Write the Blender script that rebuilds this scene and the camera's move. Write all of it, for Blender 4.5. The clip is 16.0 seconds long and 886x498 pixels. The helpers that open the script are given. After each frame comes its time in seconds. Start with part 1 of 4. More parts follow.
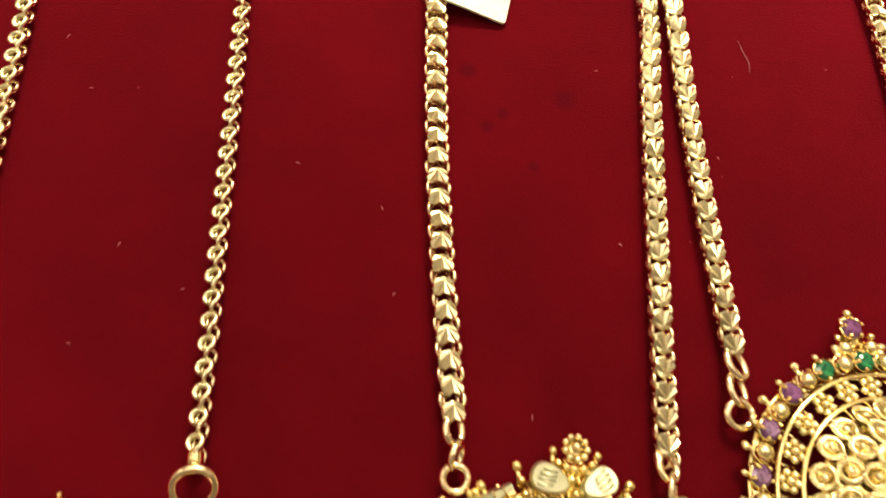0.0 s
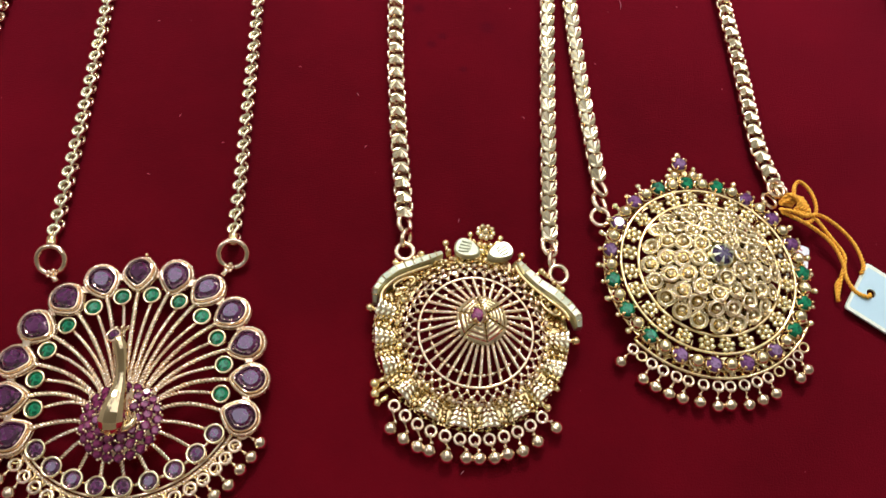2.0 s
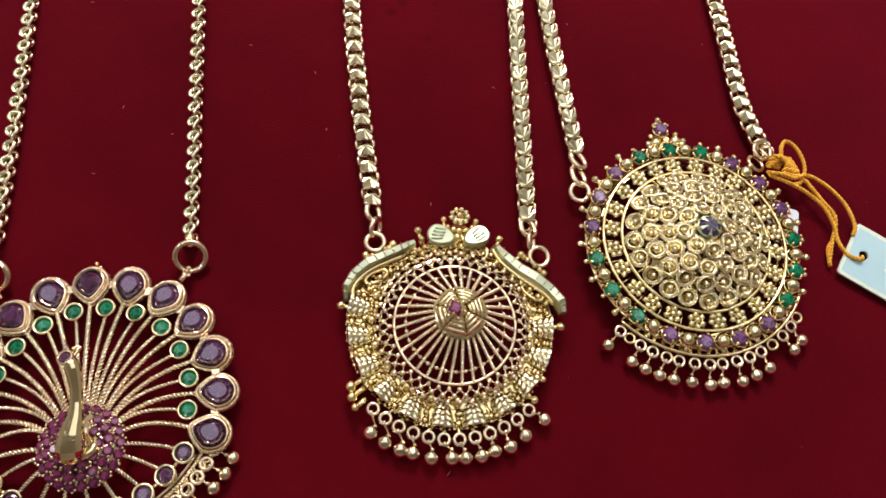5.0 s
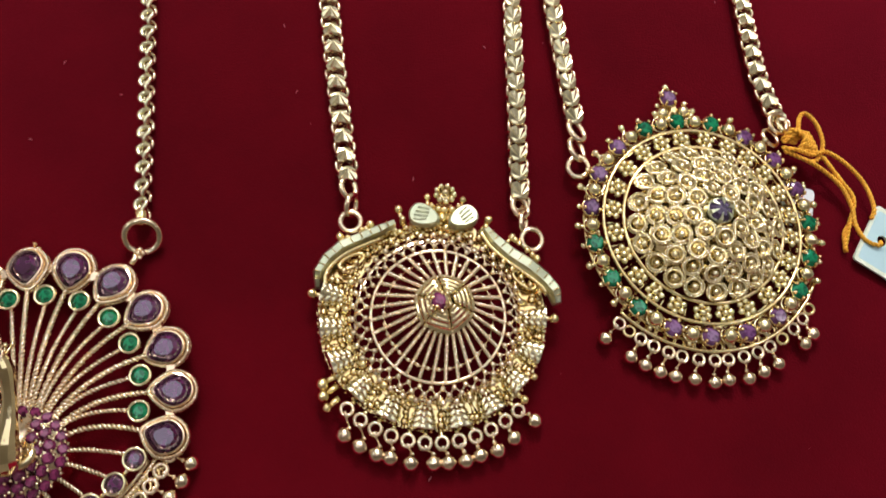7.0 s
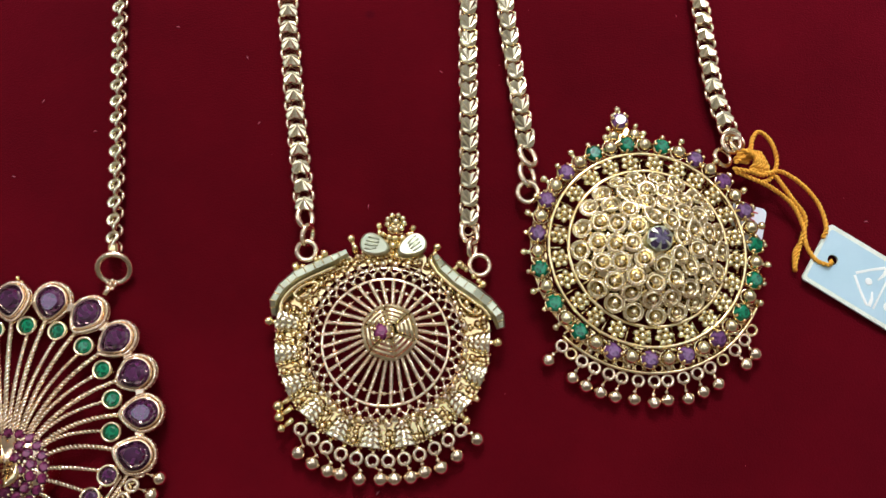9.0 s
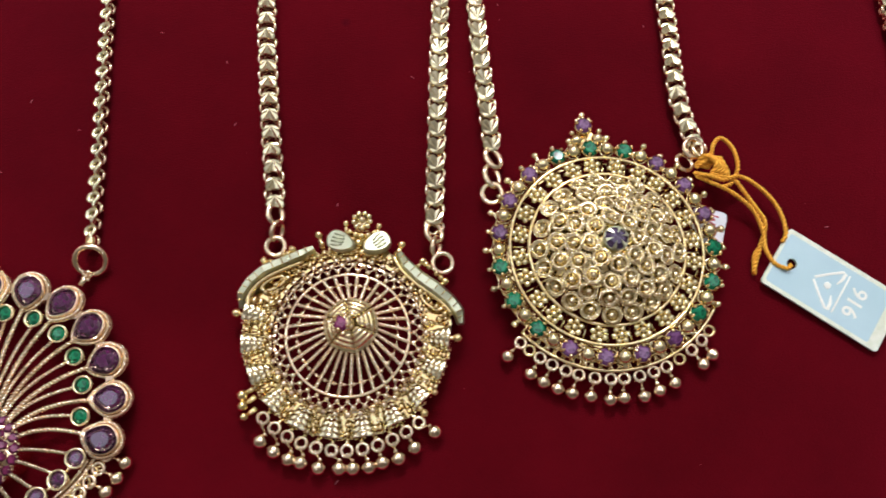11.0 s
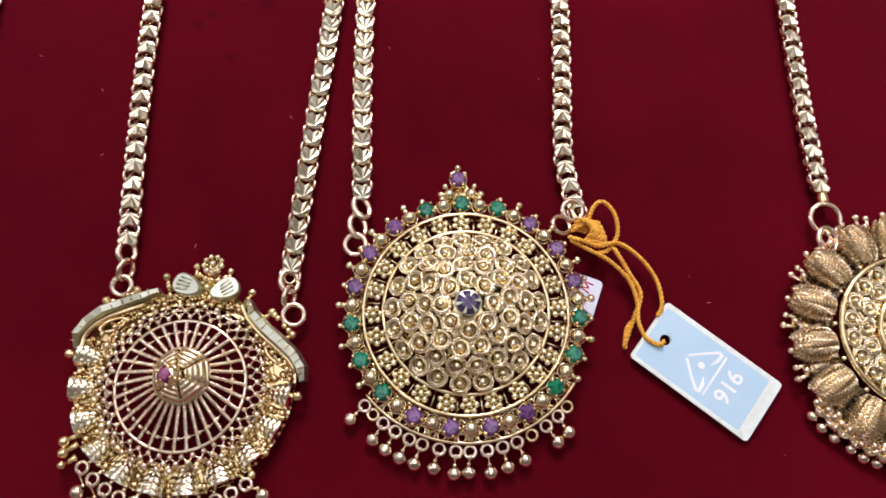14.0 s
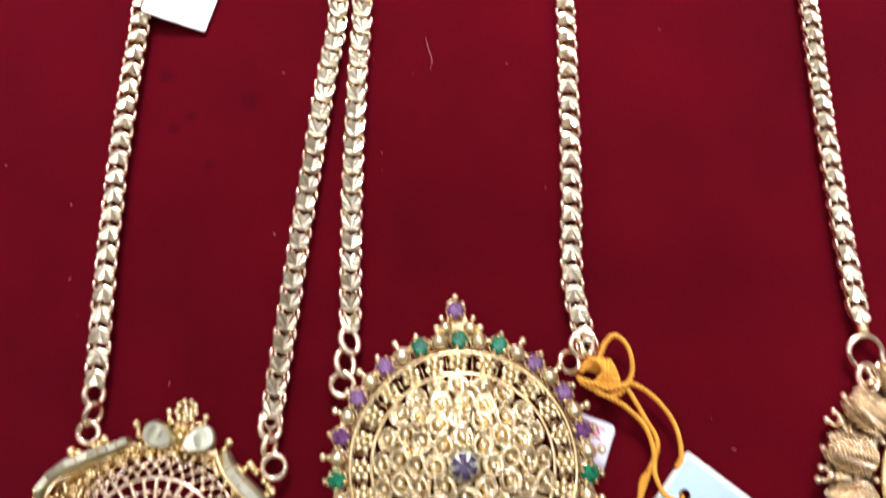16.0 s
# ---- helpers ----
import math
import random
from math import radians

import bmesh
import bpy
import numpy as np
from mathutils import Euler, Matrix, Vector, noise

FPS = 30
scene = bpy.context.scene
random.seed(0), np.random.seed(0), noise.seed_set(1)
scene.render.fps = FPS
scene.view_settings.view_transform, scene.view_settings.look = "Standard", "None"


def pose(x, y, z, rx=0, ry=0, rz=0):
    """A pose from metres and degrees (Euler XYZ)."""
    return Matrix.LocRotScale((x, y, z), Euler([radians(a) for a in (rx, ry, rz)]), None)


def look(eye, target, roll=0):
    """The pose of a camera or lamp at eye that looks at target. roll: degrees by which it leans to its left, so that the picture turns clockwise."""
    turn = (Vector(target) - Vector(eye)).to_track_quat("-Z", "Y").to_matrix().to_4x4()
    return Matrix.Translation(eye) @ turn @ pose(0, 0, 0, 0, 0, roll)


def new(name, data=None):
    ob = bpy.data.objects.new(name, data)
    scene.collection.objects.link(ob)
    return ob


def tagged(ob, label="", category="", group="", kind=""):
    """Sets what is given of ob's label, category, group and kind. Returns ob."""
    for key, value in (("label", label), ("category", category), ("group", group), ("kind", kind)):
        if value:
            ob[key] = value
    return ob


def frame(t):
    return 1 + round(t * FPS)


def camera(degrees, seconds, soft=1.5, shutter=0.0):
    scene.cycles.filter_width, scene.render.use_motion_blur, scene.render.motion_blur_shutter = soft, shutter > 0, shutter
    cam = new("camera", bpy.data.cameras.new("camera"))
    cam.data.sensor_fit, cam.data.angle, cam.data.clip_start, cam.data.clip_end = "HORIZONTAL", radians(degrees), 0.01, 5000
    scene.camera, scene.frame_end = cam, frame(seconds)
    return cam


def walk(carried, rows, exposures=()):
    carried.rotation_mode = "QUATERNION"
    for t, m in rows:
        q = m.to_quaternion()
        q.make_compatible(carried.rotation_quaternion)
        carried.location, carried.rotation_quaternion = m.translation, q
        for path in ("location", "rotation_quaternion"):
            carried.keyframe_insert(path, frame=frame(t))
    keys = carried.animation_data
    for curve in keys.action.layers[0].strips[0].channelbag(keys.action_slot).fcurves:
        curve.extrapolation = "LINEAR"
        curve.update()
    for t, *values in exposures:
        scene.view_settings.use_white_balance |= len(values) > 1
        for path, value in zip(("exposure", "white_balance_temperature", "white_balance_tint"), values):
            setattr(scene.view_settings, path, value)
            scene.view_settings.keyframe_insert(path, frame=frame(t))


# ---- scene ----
cam = camera(64.30, 16.0, 1.5, 0.6)
PATH = [
    (0, (0.01107, 0.00661, 0.10258), (0.02439, 0.04940, -0.00874), 15.20),
    (0.5, (0.01453, -0.00744, 0.11106), (0.02489, 0.03709, 0.00011), 11.86),
    (1, (0.01261, -0.02754, 0.12258), (0.02374, 0.01859, 0.01236), 12.00),
    (1.5, (0.01463, -0.04538, 0.13413), (0.02582, 0.00340, 0.02507), 10.50),
    (2, (0.01598, -0.04922, 0.13385), (0.02817, 0.00115, 0.02562), 10.69),
    (2.5, (0.01557, -0.04635, 0.13212), (0.02788, 0.00161, 0.02281), 10.96),
    (3, (0.01415, -0.04292, 0.13254), (0.02718, 0.00438, 0.02303), 11.37),
    (3.5, (0.01786, -0.04194, 0.13097), (0.03005, 0.00474, 0.02110), 10.03),
    (4, (0.01694, -0.04077, 0.13017), (0.03041, 0.00124, 0.01858), 12.10),
    (4.2, (0.01739, -0.04058, 0.13097), (0.03055, 0.00270, 0.01982), 10.88),
    (6.3, (0.02016, -0.03449, 0.12435), (0.03748, 0.00542, 0.01252), 16.49),
    (6.5, (0.02038, -0.03289, 0.12382), (0.03714, 0.00622, 0.01162), 16.28),
    (7, (0.02106, -0.02963, 0.11856), (0.03794, 0.00446, 0.00474), 19.85),
    (7.5, (0.02920, -0.02775, 0.12525), (0.04227, 0.00041, 0.00933), 18.76),
    (8, (0.03461, -0.02301, 0.12755), (0.04618, 0.00497, 0.01143), 15.70),
    (8.2, (0.03663, -0.02087, 0.12821), (0.04735, 0.00654, 0.01188), 14.59),
    (10.3, (0.04022, -0.02272, 0.13111), (0.04790, 0.00636, 0.01495), 8.66),
    (10.5, (0.04135, -0.02444, 0.13199), (0.04882, 0.00546, 0.01601), 8.01),
    (11, (0.04767, -0.02707, 0.13244), (0.05381, 0.00423, 0.01676), 5.47),
    (11.5, (0.05938, -0.02899, 0.13261), (0.06483, 0.00414, 0.01741), 4.66),
    (12, (0.07147, -0.02934, 0.13152), (0.07566, 0.00430, 0.01641), 3.90),
    (12.5, (0.07796, -0.02692, 0.13177), (0.08088, 0.00710, 0.01673), 2.72),
    (13, (0.07764, -0.02391, 0.13050), (0.08064, 0.01019, 0.01548), 3.01),
    (13.5, (0.07958, -0.02185, 0.12945), (0.08283, 0.01322, 0.01474), 3.63),
    (14, (0.07741, -0.02130, 0.12858), (0.08123, 0.01364, 0.01385), 4.58),
    (14.5, (0.07484, -0.01746, 0.12432), (0.07754, 0.01579, 0.00905), 3.43),
    (15, (0.08219, -0.01598, 0.12504), (0.08598, 0.01875, 0.01024), 3.95),
    (15.5, (0.08511, -0.01091, 0.12492), (0.08686, 0.02281, 0.00977), 0.98),
    (16, (0.08222, 0.00720, 0.12421), (0.08299, 0.04011, 0.00881), -0.23),
]
# the phone's own exposure and white balance: seconds, stops, kelvin, tint
LIGHTNESS = [(0, 0.65, 10300, 17), (0.5, 0.37, 7000, 23), (1, 0.45, 6150, 26), (1.5, 0.4, 6000, 27), (2, 0.2, 6250, 20), (3, 0.07, 6350, 19), (4, 0.07, 6350, 17), (6.5, 0.03, 6450, 16), (8, 0.0, 6200, 19), (10.5, -0.05, 5800, 20), (11, -0.04, 6200, 21), (11.5, -0.02, 6500, 18), (12.5, -0.05, 6200, 25), (14, 0.02, 5900, 33), (15, 0.08, 5950, 34), (15.5, 0.16, 5950, 34), (16, 0.5, 6000, 31)]
walk(cam, [(t, look(eye, target, roll)) for t, eye, target, roll in PATH], LIGHTNESS)

# ---- world and lights ----
world = bpy.data.worlds.new("world")
scene.world = world
world.use_nodes = True
world.node_tree.nodes["Background"].inputs[0].default_value = (0.75, 0.8, 0.9, 1)
world.node_tree.nodes["Background"].inputs[1].default_value = 0.05
CEIL = 1.75


def panel_light(x, y, sx, sy, watts, colour):
    lamp = bpy.data.lights.new("panel_lamp", "AREA")
    lamp.shape, lamp.size, lamp.size_y, lamp.energy, lamp.color = "RECTANGLE", sx, sy, watts, colour
    new("panel_lamp", lamp).matrix_world = pose(x, y, CEIL - 0.05)


PANELS = [(0.22, 0.75, 1.9, 1.6, 11.0), (0.35, 1.6, 0.5, 0.3, 10.0), (-1.45, 0.4, 0.3, 0.5, 5.0)]
COOL = (0.90, 0.97, 1.0)
for px, py, sx, sy, w in PANELS:
    panel_light(px, py, sx, sy, w, COOL)


# added lamps, none seen: small bright downlights under the panel put glints on gold
# and one wider, low over the board's far edge, lights that end more: x, y, z, radius, watts
ADDED_SPOTS = [(-0.55, 0.75, 1.25, 0.045, 1.2), (0.6, 0.55, 1.3, 0.045, 1.2), (0.08, 0.42, 0.42, 0.09, 3.4), (-0.3, -0.35, 1.35, 0.045, 1.2), (0.95, -0.2, 1.3, 0.045, 1.2)]
for x_, y_, z_, rad_, w_ in ADDED_SPOTS:
    lamp = bpy.data.lights.new("added_lamp", "AREA")
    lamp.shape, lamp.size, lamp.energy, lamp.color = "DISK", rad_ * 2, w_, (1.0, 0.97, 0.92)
    new("added_lamp", lamp).matrix_world = pose(x_, y_, z_ - 0.006)


# ---- materials ----
def material(name):
    m = bpy.data.materials.new(name)
    m.use_nodes = True
    nt = m.node_tree
    return m, nt, nt.nodes["Principled BSDF"]


def noise_node(nt, scale, detail=3.0, rough=0.6):
    tc = nt.nodes.new("ShaderNodeTexCoord")
    n = nt.nodes.new("ShaderNodeTexNoise")
    n.inputs["Scale"].default_value, n.inputs["Detail"].default_value, n.inputs["Roughness"].default_value = scale, detail, rough
    nt.links.new(tc.outputs["Object"], n.inputs["Vector"])
    return n


def ramp(nt, src, a, b, lo=0.3, hi=0.7):
    r = nt.nodes.new("ShaderNodeValToRGB")
    r.color_ramp.elements[0].position, r.color_ramp.elements[0].color = lo, (*a, 1)
    r.color_ramp.elements[1].position, r.color_ramp.elements[1].color = hi, (*b, 1)
    nt.links.new(src, r.inputs[0])
    return r


def bump(nt, src, bsdf, strength, dist):
    b = nt.nodes.new("ShaderNodeBump")
    b.inputs["Strength"].default_value, b.inputs["Distance"].default_value = strength, dist
    nt.links.new(src, b.inputs["Height"])
    nt.links.new(b.outputs[0], bsdf.inputs["Normal"])
    return b


def metal(name, a, b, rough, grain=900, relief=0.00006):
    m, nt, p = material(name)
    p.inputs["Metallic"].default_value = 1.0
    big = noise_node(nt, 160, 2)
    r = ramp(nt, big.outputs[0], a, b)
    nt.links.new(r.outputs[0], p.inputs["Base Color"])
    fine = noise_node(nt, grain, 3)
    rr = nt.nodes.new("ShaderNodeMapRange")
    rr.inputs[3].default_value, rr.inputs[4].default_value = rough * 0.6, rough * 1.5
    nt.links.new(fine.outputs[0], rr.inputs[0])
    nt.links.new(rr.outputs[0], p.inputs["Roughness"])
    bump(nt, fine.outputs[0], p, 0.5, relief)
    return m


GOLD = metal("gold", (0.86, 0.66, 0.31), (0.94, 0.78, 0.44), 0.13)
ROSE = metal("rose_gold", (0.87, 0.67, 0.45), (0.93, 0.77, 0.56), 0.14)
PALE = metal("pale_gold", (0.85, 0.72, 0.42), (0.91, 0.80, 0.53), 0.13)
LINK_GOLD = metal("cut_gold", (0.83, 0.76, 0.49), (0.92, 0.87, 0.62), 0.2)
BEAD_GOLD = metal("polished_bead", (0.86, 0.67, 0.46), (0.92, 0.76, 0.56), 0.08)
POLISHED = metal("polished_gold", (0.78, 0.64, 0.35), (0.87, 0.74, 0.46), 0.05)
CUT_GOLD = metal("bright_cut_gold", (0.85, 0.76, 0.50), (0.93, 0.86, 0.64), 0.15)
WHITE_GOLD = metal("white_gold", (0.57, 0.61, 0.41), (0.67, 0.70, 0.51), 0.32)
MATT = metal("matt_gold", (0.68, 0.54, 0.32), (0.80, 0.67, 0.43), 0.24)


def gem_material(name, dark, light, gloss=0.16, ior=1.6, tint=(1.0, 1.0, 1.0)):
    m, nt, p = material(name)
    info = nt.nodes.new("ShaderNodeObjectInfo")
    # colour cells imitate reflections from facets inside the cut stone
    tcg = nt.nodes.new("ShaderNodeTexCoord")
    vor = nt.nodes.new("ShaderNodeTexVoronoi")
    vor.inputs["Scale"].default_value = 1500
    nt.links.new(tcg.outputs["Object"], vor.inputs["Vector"])
    n = nt.nodes.new("ShaderNodeRGBToBW")
    nt.links.new(vor.outputs["Color"], n.inputs[0])
    add = nt.nodes.new("ShaderNodeMath")
    add.operation = "MULTIPLY_ADD"
    add.inputs[1].default_value = 0.35
    nt.links.new(info.outputs["Random"], add.inputs[0])
    nt.links.new(n.outputs[0], add.inputs[2])
    r = ramp(nt, add.outputs[0], dark, light, 0.35, 0.95)
    nt.links.new(r.outputs[0], p.inputs["Base Color"])
    p.inputs["Roughness"].default_value, p.inputs["IOR"].default_value = gloss, ior
    # highlight tint stands in for coloured light returned from within
    p.inputs["Specular Tint"].default_value = (*tint, 1)
    p.inputs["Coat Weight"].default_value, p.inputs["Coat Roughness"].default_value = 0.0, 0.05
    return m


PURPLE = gem_material("amethyst", (0.022, 0.003, 0.016), (0.10, 0.022, 0.085), 0.05, 2.15, (0.92, 0.86, 1.0))
VIOLET = gem_material("pink_stone", (0.075, 0.022, 0.08), (0.18, 0.068, 0.19), 0.1, 1.75)
GREEN = gem_material("emerald", (0.0, 0.07, 0.032), (0.003, 0.21, 0.09), 0.08, 1.65)
RUBY = gem_material("ruby", (0.08, 0.007, 0.036), (0.24, 0.032, 0.11), 0.12, 1.75)
DARKGEM = gem_material("dark_stone", (0.035, 0.02, 0.05), (0.10, 0.07, 0.13))

# velvet: deep red pile with brushed patches, a few dents and a sheen
VELVET, nt, p = material("velvet")
n1, n2, n3 = noise_node(nt, 9, 3), noise_node(nt, 70, 4, 0.7), noise_node(nt, 2600, 2)
mixn = nt.nodes.new("ShaderNodeMath")
mixn.operation = "MULTIPLY_ADD"
mixn.inputs[1].default_value = 0.35
nt.links.new(n2.outputs[0], mixn.inputs[0])
nt.links.new(n1.outputs[0], mixn.inputs[2])
r = ramp(nt, mixn.outputs[0], (0.055, 0.0008, 0.0025), (0.102, 0.0017, 0.005), 0.45, 0.9)
last = r.outputs[0]
for dx, dy, rad in ((0.0349, 0.0706, 0.0012), (0.0320, 0.0682, 0.0013), (0.0392, 0.0605, 0.001), (0.0462, 0.0735, 0.002), (0.0295, 0.0795, 0.0016)):
    tc = nt.nodes.new("ShaderNodeTexCoord")
    d = nt.nodes.new("ShaderNodeVectorMath")
    d.operation = "DISTANCE"
    d.inputs[1].default_value = (dx, dy, 0)
    nt.links.new(tc.outputs["Object"], d.inputs[0])
    mr = nt.nodes.new("ShaderNodeMapRange")
    mr.interpolation_type = "SMOOTHSTEP"
    mr.inputs[1].default_value, mr.inputs[2].default_value, mr.inputs[3].default_value, mr.inputs[4].default_value = rad * 0.3, rad * 1.4, 0.75, 0.0
    nt.links.new(d.outputs["Value"], mr.inputs[0])
    mx = nt.nodes.new("ShaderNodeMix")
    mx.data_type = "RGBA"
    mx.inputs[7].default_value = (0.05, 0.001, 0.004, 1)
    nt.links.new(mr.outputs[0], mx.inputs[0])
    nt.links.new(last, mx.inputs[6])
    last = mx.outputs[2]
nt.links.new(last, p.inputs["Base Color"])
p.inputs["Roughness"].default_value = 1.0
p.inputs["Specular IOR Level"].default_value = 0.05
p.inputs["Sheen Weight"].default_value, p.inputs["Sheen Roughness"].default_value = 1.0, 0.42
p.inputs["Sheen Tint"].default_value = (1.0, 0.047, 0.16, 1)
bump(nt, n3.outputs[0], p, 0.6, 0.0002)


def plain(name, a, b, rough, scale=60, relief=0.0, grain=400, metallic=0.0):
    m, nt, p = material(name)
    n = noise_node(nt, scale, 4)
    nt.links.new(ramp(nt, n.outputs[0], a, b).outputs[0], p.inputs["Base Color"])
    p.inputs["Roughness"].default_value, p.inputs["Metallic"].default_value = rough, metallic
    if relief:
        bump(nt, noise_node(nt, grain, 4).outputs[0], p, 0.6, relief)
    return m


CARD = plain("tag_card", (0.43, 0.64, 0.685), (0.49, 0.695, 0.735), 0.3, 90)
CARD_EDGE = plain("tag_border", (0.70, 0.78, 0.60), (0.86, 0.91, 0.78), 0.28, 700, 0.0004, 900, 0.1)
SILVER_INK = plain("silver_print", (0.82, 0.87, 0.78), (0.90, 0.93, 0.86), 0.28, 200)
LABEL = plain("paper_label", (0.68, 0.70, 0.72), (0.74, 0.76, 0.78), 0.5, 90)
RED_INK = plain("red_print", (0.55, 0.03, 0.07), (0.65, 0.06, 0.1), 0.5)
THREAD = plain("cotton_thread", (0.72, 0.32, 0.015), (0.90, 0.48, 0.05), 0.85, 500, 0.0001, 3000)
LINT = plain("lint", (0.30, 0.08, 0.10), (0.42, 0.14, 0.16), 0.9, 500)
WALL = plain("wall_paint", (0.62, 0.56, 0.47), (0.70, 0.64, 0.55), 0.8, 3, 0.001, 40)
CEILING = plain("ceiling_paint", (0.78, 0.77, 0.74), (0.82, 0.81, 0.79), 0.9, 3)
FLOOR = plain("floor_tile", (0.38, 0.34, 0.29), (0.46, 0.42, 0.37), 0.25, 4)
WOOD = plain("counter_wood", (0.16, 0.08, 0.04), (0.26, 0.14, 0.07), 0.35, 12)
FRAME_PAINT = plain("lamp_frame", (0.75, 0.75, 0.75), (0.8, 0.8, 0.8), 0.4)


# ---- mesh helpers, in millimetres ----
class Geo:
    def __init__(self):
        self.v, self.f, self.s = [], [], []

    def add(self, verts, faces, smooth=True, m=None):
        k = len(self.v)
        self.v += [tuple(m @ Vector(q)) if m else tuple(q) for q in verts]
        self.f += [tuple(k + i for i in face) for face in faces]
        self.s += [smooth] * len(faces)
        return self

    def mesh(self, name, mat):
        me = bpy.data.meshes.new(name)
        me.from_pydata([(x / 1000, y / 1000, z / 1000) for x, y, z in self.v], [], self.f)
        me.polygons.foreach_set("use_smooth", self.s)
        me.materials.append(mat)
        bm = bmesh.new()
        bm.from_mesh(me)
        bmesh.ops.recalc_face_normals(bm, faces=bm.faces)
        bm.to_mesh(me)
        bm.free()
        return me


def T(x=0, y=0, z=0, rz=0, rx=0, ry=0):
    return Matrix.Translation((x, y, z)) @ Euler((radians(rx), radians(ry), radians(rz))).to_matrix().to_4x4()


def lathe(g, prof, seg=12, m=None, smooth=True, close=False):
    """Turn a profile of (radius, height) round z; radius 0 makes a pole."""
    v, rows = [], []
    for r_, z_ in prof:
        if r_ < 1e-6:
            rows.append([len(v)])
            v.append((0, 0, z_))
        else:
            rows.append(list(range(len(v), len(v) + seg)))
            v += [(r_ * math.cos(2 * math.pi * i / seg), r_ * math.sin(2 * math.pi * i / seg), z_) for i in range(seg)]
    f = []
    pairs = list(zip(rows, rows[1:])) + ([(rows[-1], rows[0])] if close else [])
    for a, b in pairs:
        for i in range(seg):
            j = (i + 1) % seg
            if len(a) == 1 and len(b) == 1:
                continue
            if len(a) == 1:
                f.append((a[0], b[i], b[j]))
            elif len(b) == 1:
                f.append((a[i], a[j], b[0]))
            else:
                f.append((a[i], a[j], b[j], b[i]))
    return g.add(v, f, smooth, m)


def ball(g, x, y, z, r, seg=10, rings=6, m=None):
    prof = [(r * math.sin(math.pi * i / rings), -r * math.cos(math.pi * i / rings)) for i in range(rings + 1)]
    prof[0], prof[-1] = (0, -r), (0, r)
    mm = T(x, y, z)
    return lathe(g, prof, seg, m @ mm if m else mm)


def frames_along(pts, closed):
    pts = [Vector(q) for q in pts]
    n = len(pts)
    out, up = [], None
    for i, q in enumerate(pts):
        a = pts[(i - 1) % n] if closed or i else q
        b = pts[(i + 1) % n] if closed or i < n - 1 else q
        t = (b - a).normalized()
        if up is None:
            up = Vector((0, 0, 1)) if abs(t.z) < 0.9 else Vector((1, 0, 0))
        up = (up - t * up.dot(t)).normalized()
        out.append((q, t, up, t.cross(up)))
    return out


def tube(g, pts, r, sides=6, closed=False, m=None, smooth=True):
    fr = frames_along(pts, closed)
    v, f = [], []
    n = len(fr)
    for i, (q, t, u, w) in enumerate(fr):
        rr = r[i] if isinstance(r, (list, tuple)) else r
        for k in range(sides):
            a = 2 * math.pi * k / sides
            v.append(q + u * (rr * math.cos(a)) + w * (rr * math.sin(a)))
    for i in range(n if closed else n - 1):
        j = (i + 1) % n
        for k in range(sides):
            l = (k + 1) % sides
            f.append((i * sides + k, i * sides + l, j * sides + l, j * sides + k))
    if not closed:
        f.append(tuple(range(sides)))
        f.append(tuple((n - 1) * sides + k for k in range(sides)))
    return g.add(v, f, smooth, m)


def ring(g, x, y, z, R, r, seg=20, sides=8, m=None, sy=1.0, a0=0, a1=360):
    full = a1 - a0 >= 359
    k = seg if full else seg + 1
    pts = [(R * math.cos(radians(a0 + (a1 - a0) * i / seg)), sy * R * math.sin(radians(a0 + (a1 - a0) * i / seg)), 0) for i in range(k)]
    mm = T(x, y, z)
    return tube(g, pts, r, sides, full, m @ mm if m else mm)


def resample(pts, step, closed=False):
    pts = [Vector(q) for q in pts]
    if closed:
        pts.append(pts[0].copy())
    acc = [0.0]
    for a, b in zip(pts, pts[1:]):
        acc.append(acc[-1] + (b - a).length)
    n = max(2, round(acc[-1] / step))
    out, j = [], 0
    for i in range(n + (0 if closed else 1)):
        s = acc[-1] * i / n
        while j < len(acc) - 2 and acc[j + 1] < s:
            j += 1
        k = (s - acc[j]) / max(acc[j + 1] - acc[j], 1e-9)
        out.append(pts[j].lerp(pts[j + 1], k))
    return out


def bezier(a, b, c, n=8):
    a, b, c = Vector(a), Vector(b), Vector(c)
    return [a * (1 - t) ** 2 + b * 2 * t * (1 - t) + c * t * t for t in (i / n for i in range(n + 1))]


def spline(pts, n=6):
    """A smooth line through the points."""
    p_ = [Vector(q) for q in pts]
    p_ = [p_[0] * 2 - p_[1]] + p_ + [p_[-1] * 2 - p_[-2]]
    out = []
    for i in range(1, len(p_) - 2):
        for k in range(n):
            t = k / n
            a, b, c, d = p_[i - 1:i + 3]
            out.append(0.5 * (2 * b + (c - a) * t + (2 * a - 5 * b + 4 * c - d) * t * t + (3 * b - a - 3 * c + d) * t ** 3))
    out.append(p_[-2])
    return out


def rope(g, pts, r, pitch, closed=False, hand=1, sides=4):
    """A wire of two strands twisted about each other along the line."""
    pts = resample(pts, pitch / 5, closed)
    fr = frames_along(pts, closed)
    n = len(fr)
    turns = max(1, round(n / 5)) / n if closed else 1 / 5
    for s in (0, 1):
        line = []
        for i, (q, t, u, w) in enumerate(fr):
            a = hand * 2 * math.pi * i * turns * 0.5 * 2 / 1 + s * math.pi
            line.append(q + u * (math.cos(a) * r * 0.5) + w * (math.sin(a) * r * 0.5))
        tube(g, line, r * 0.56, sides, closed)
    return g


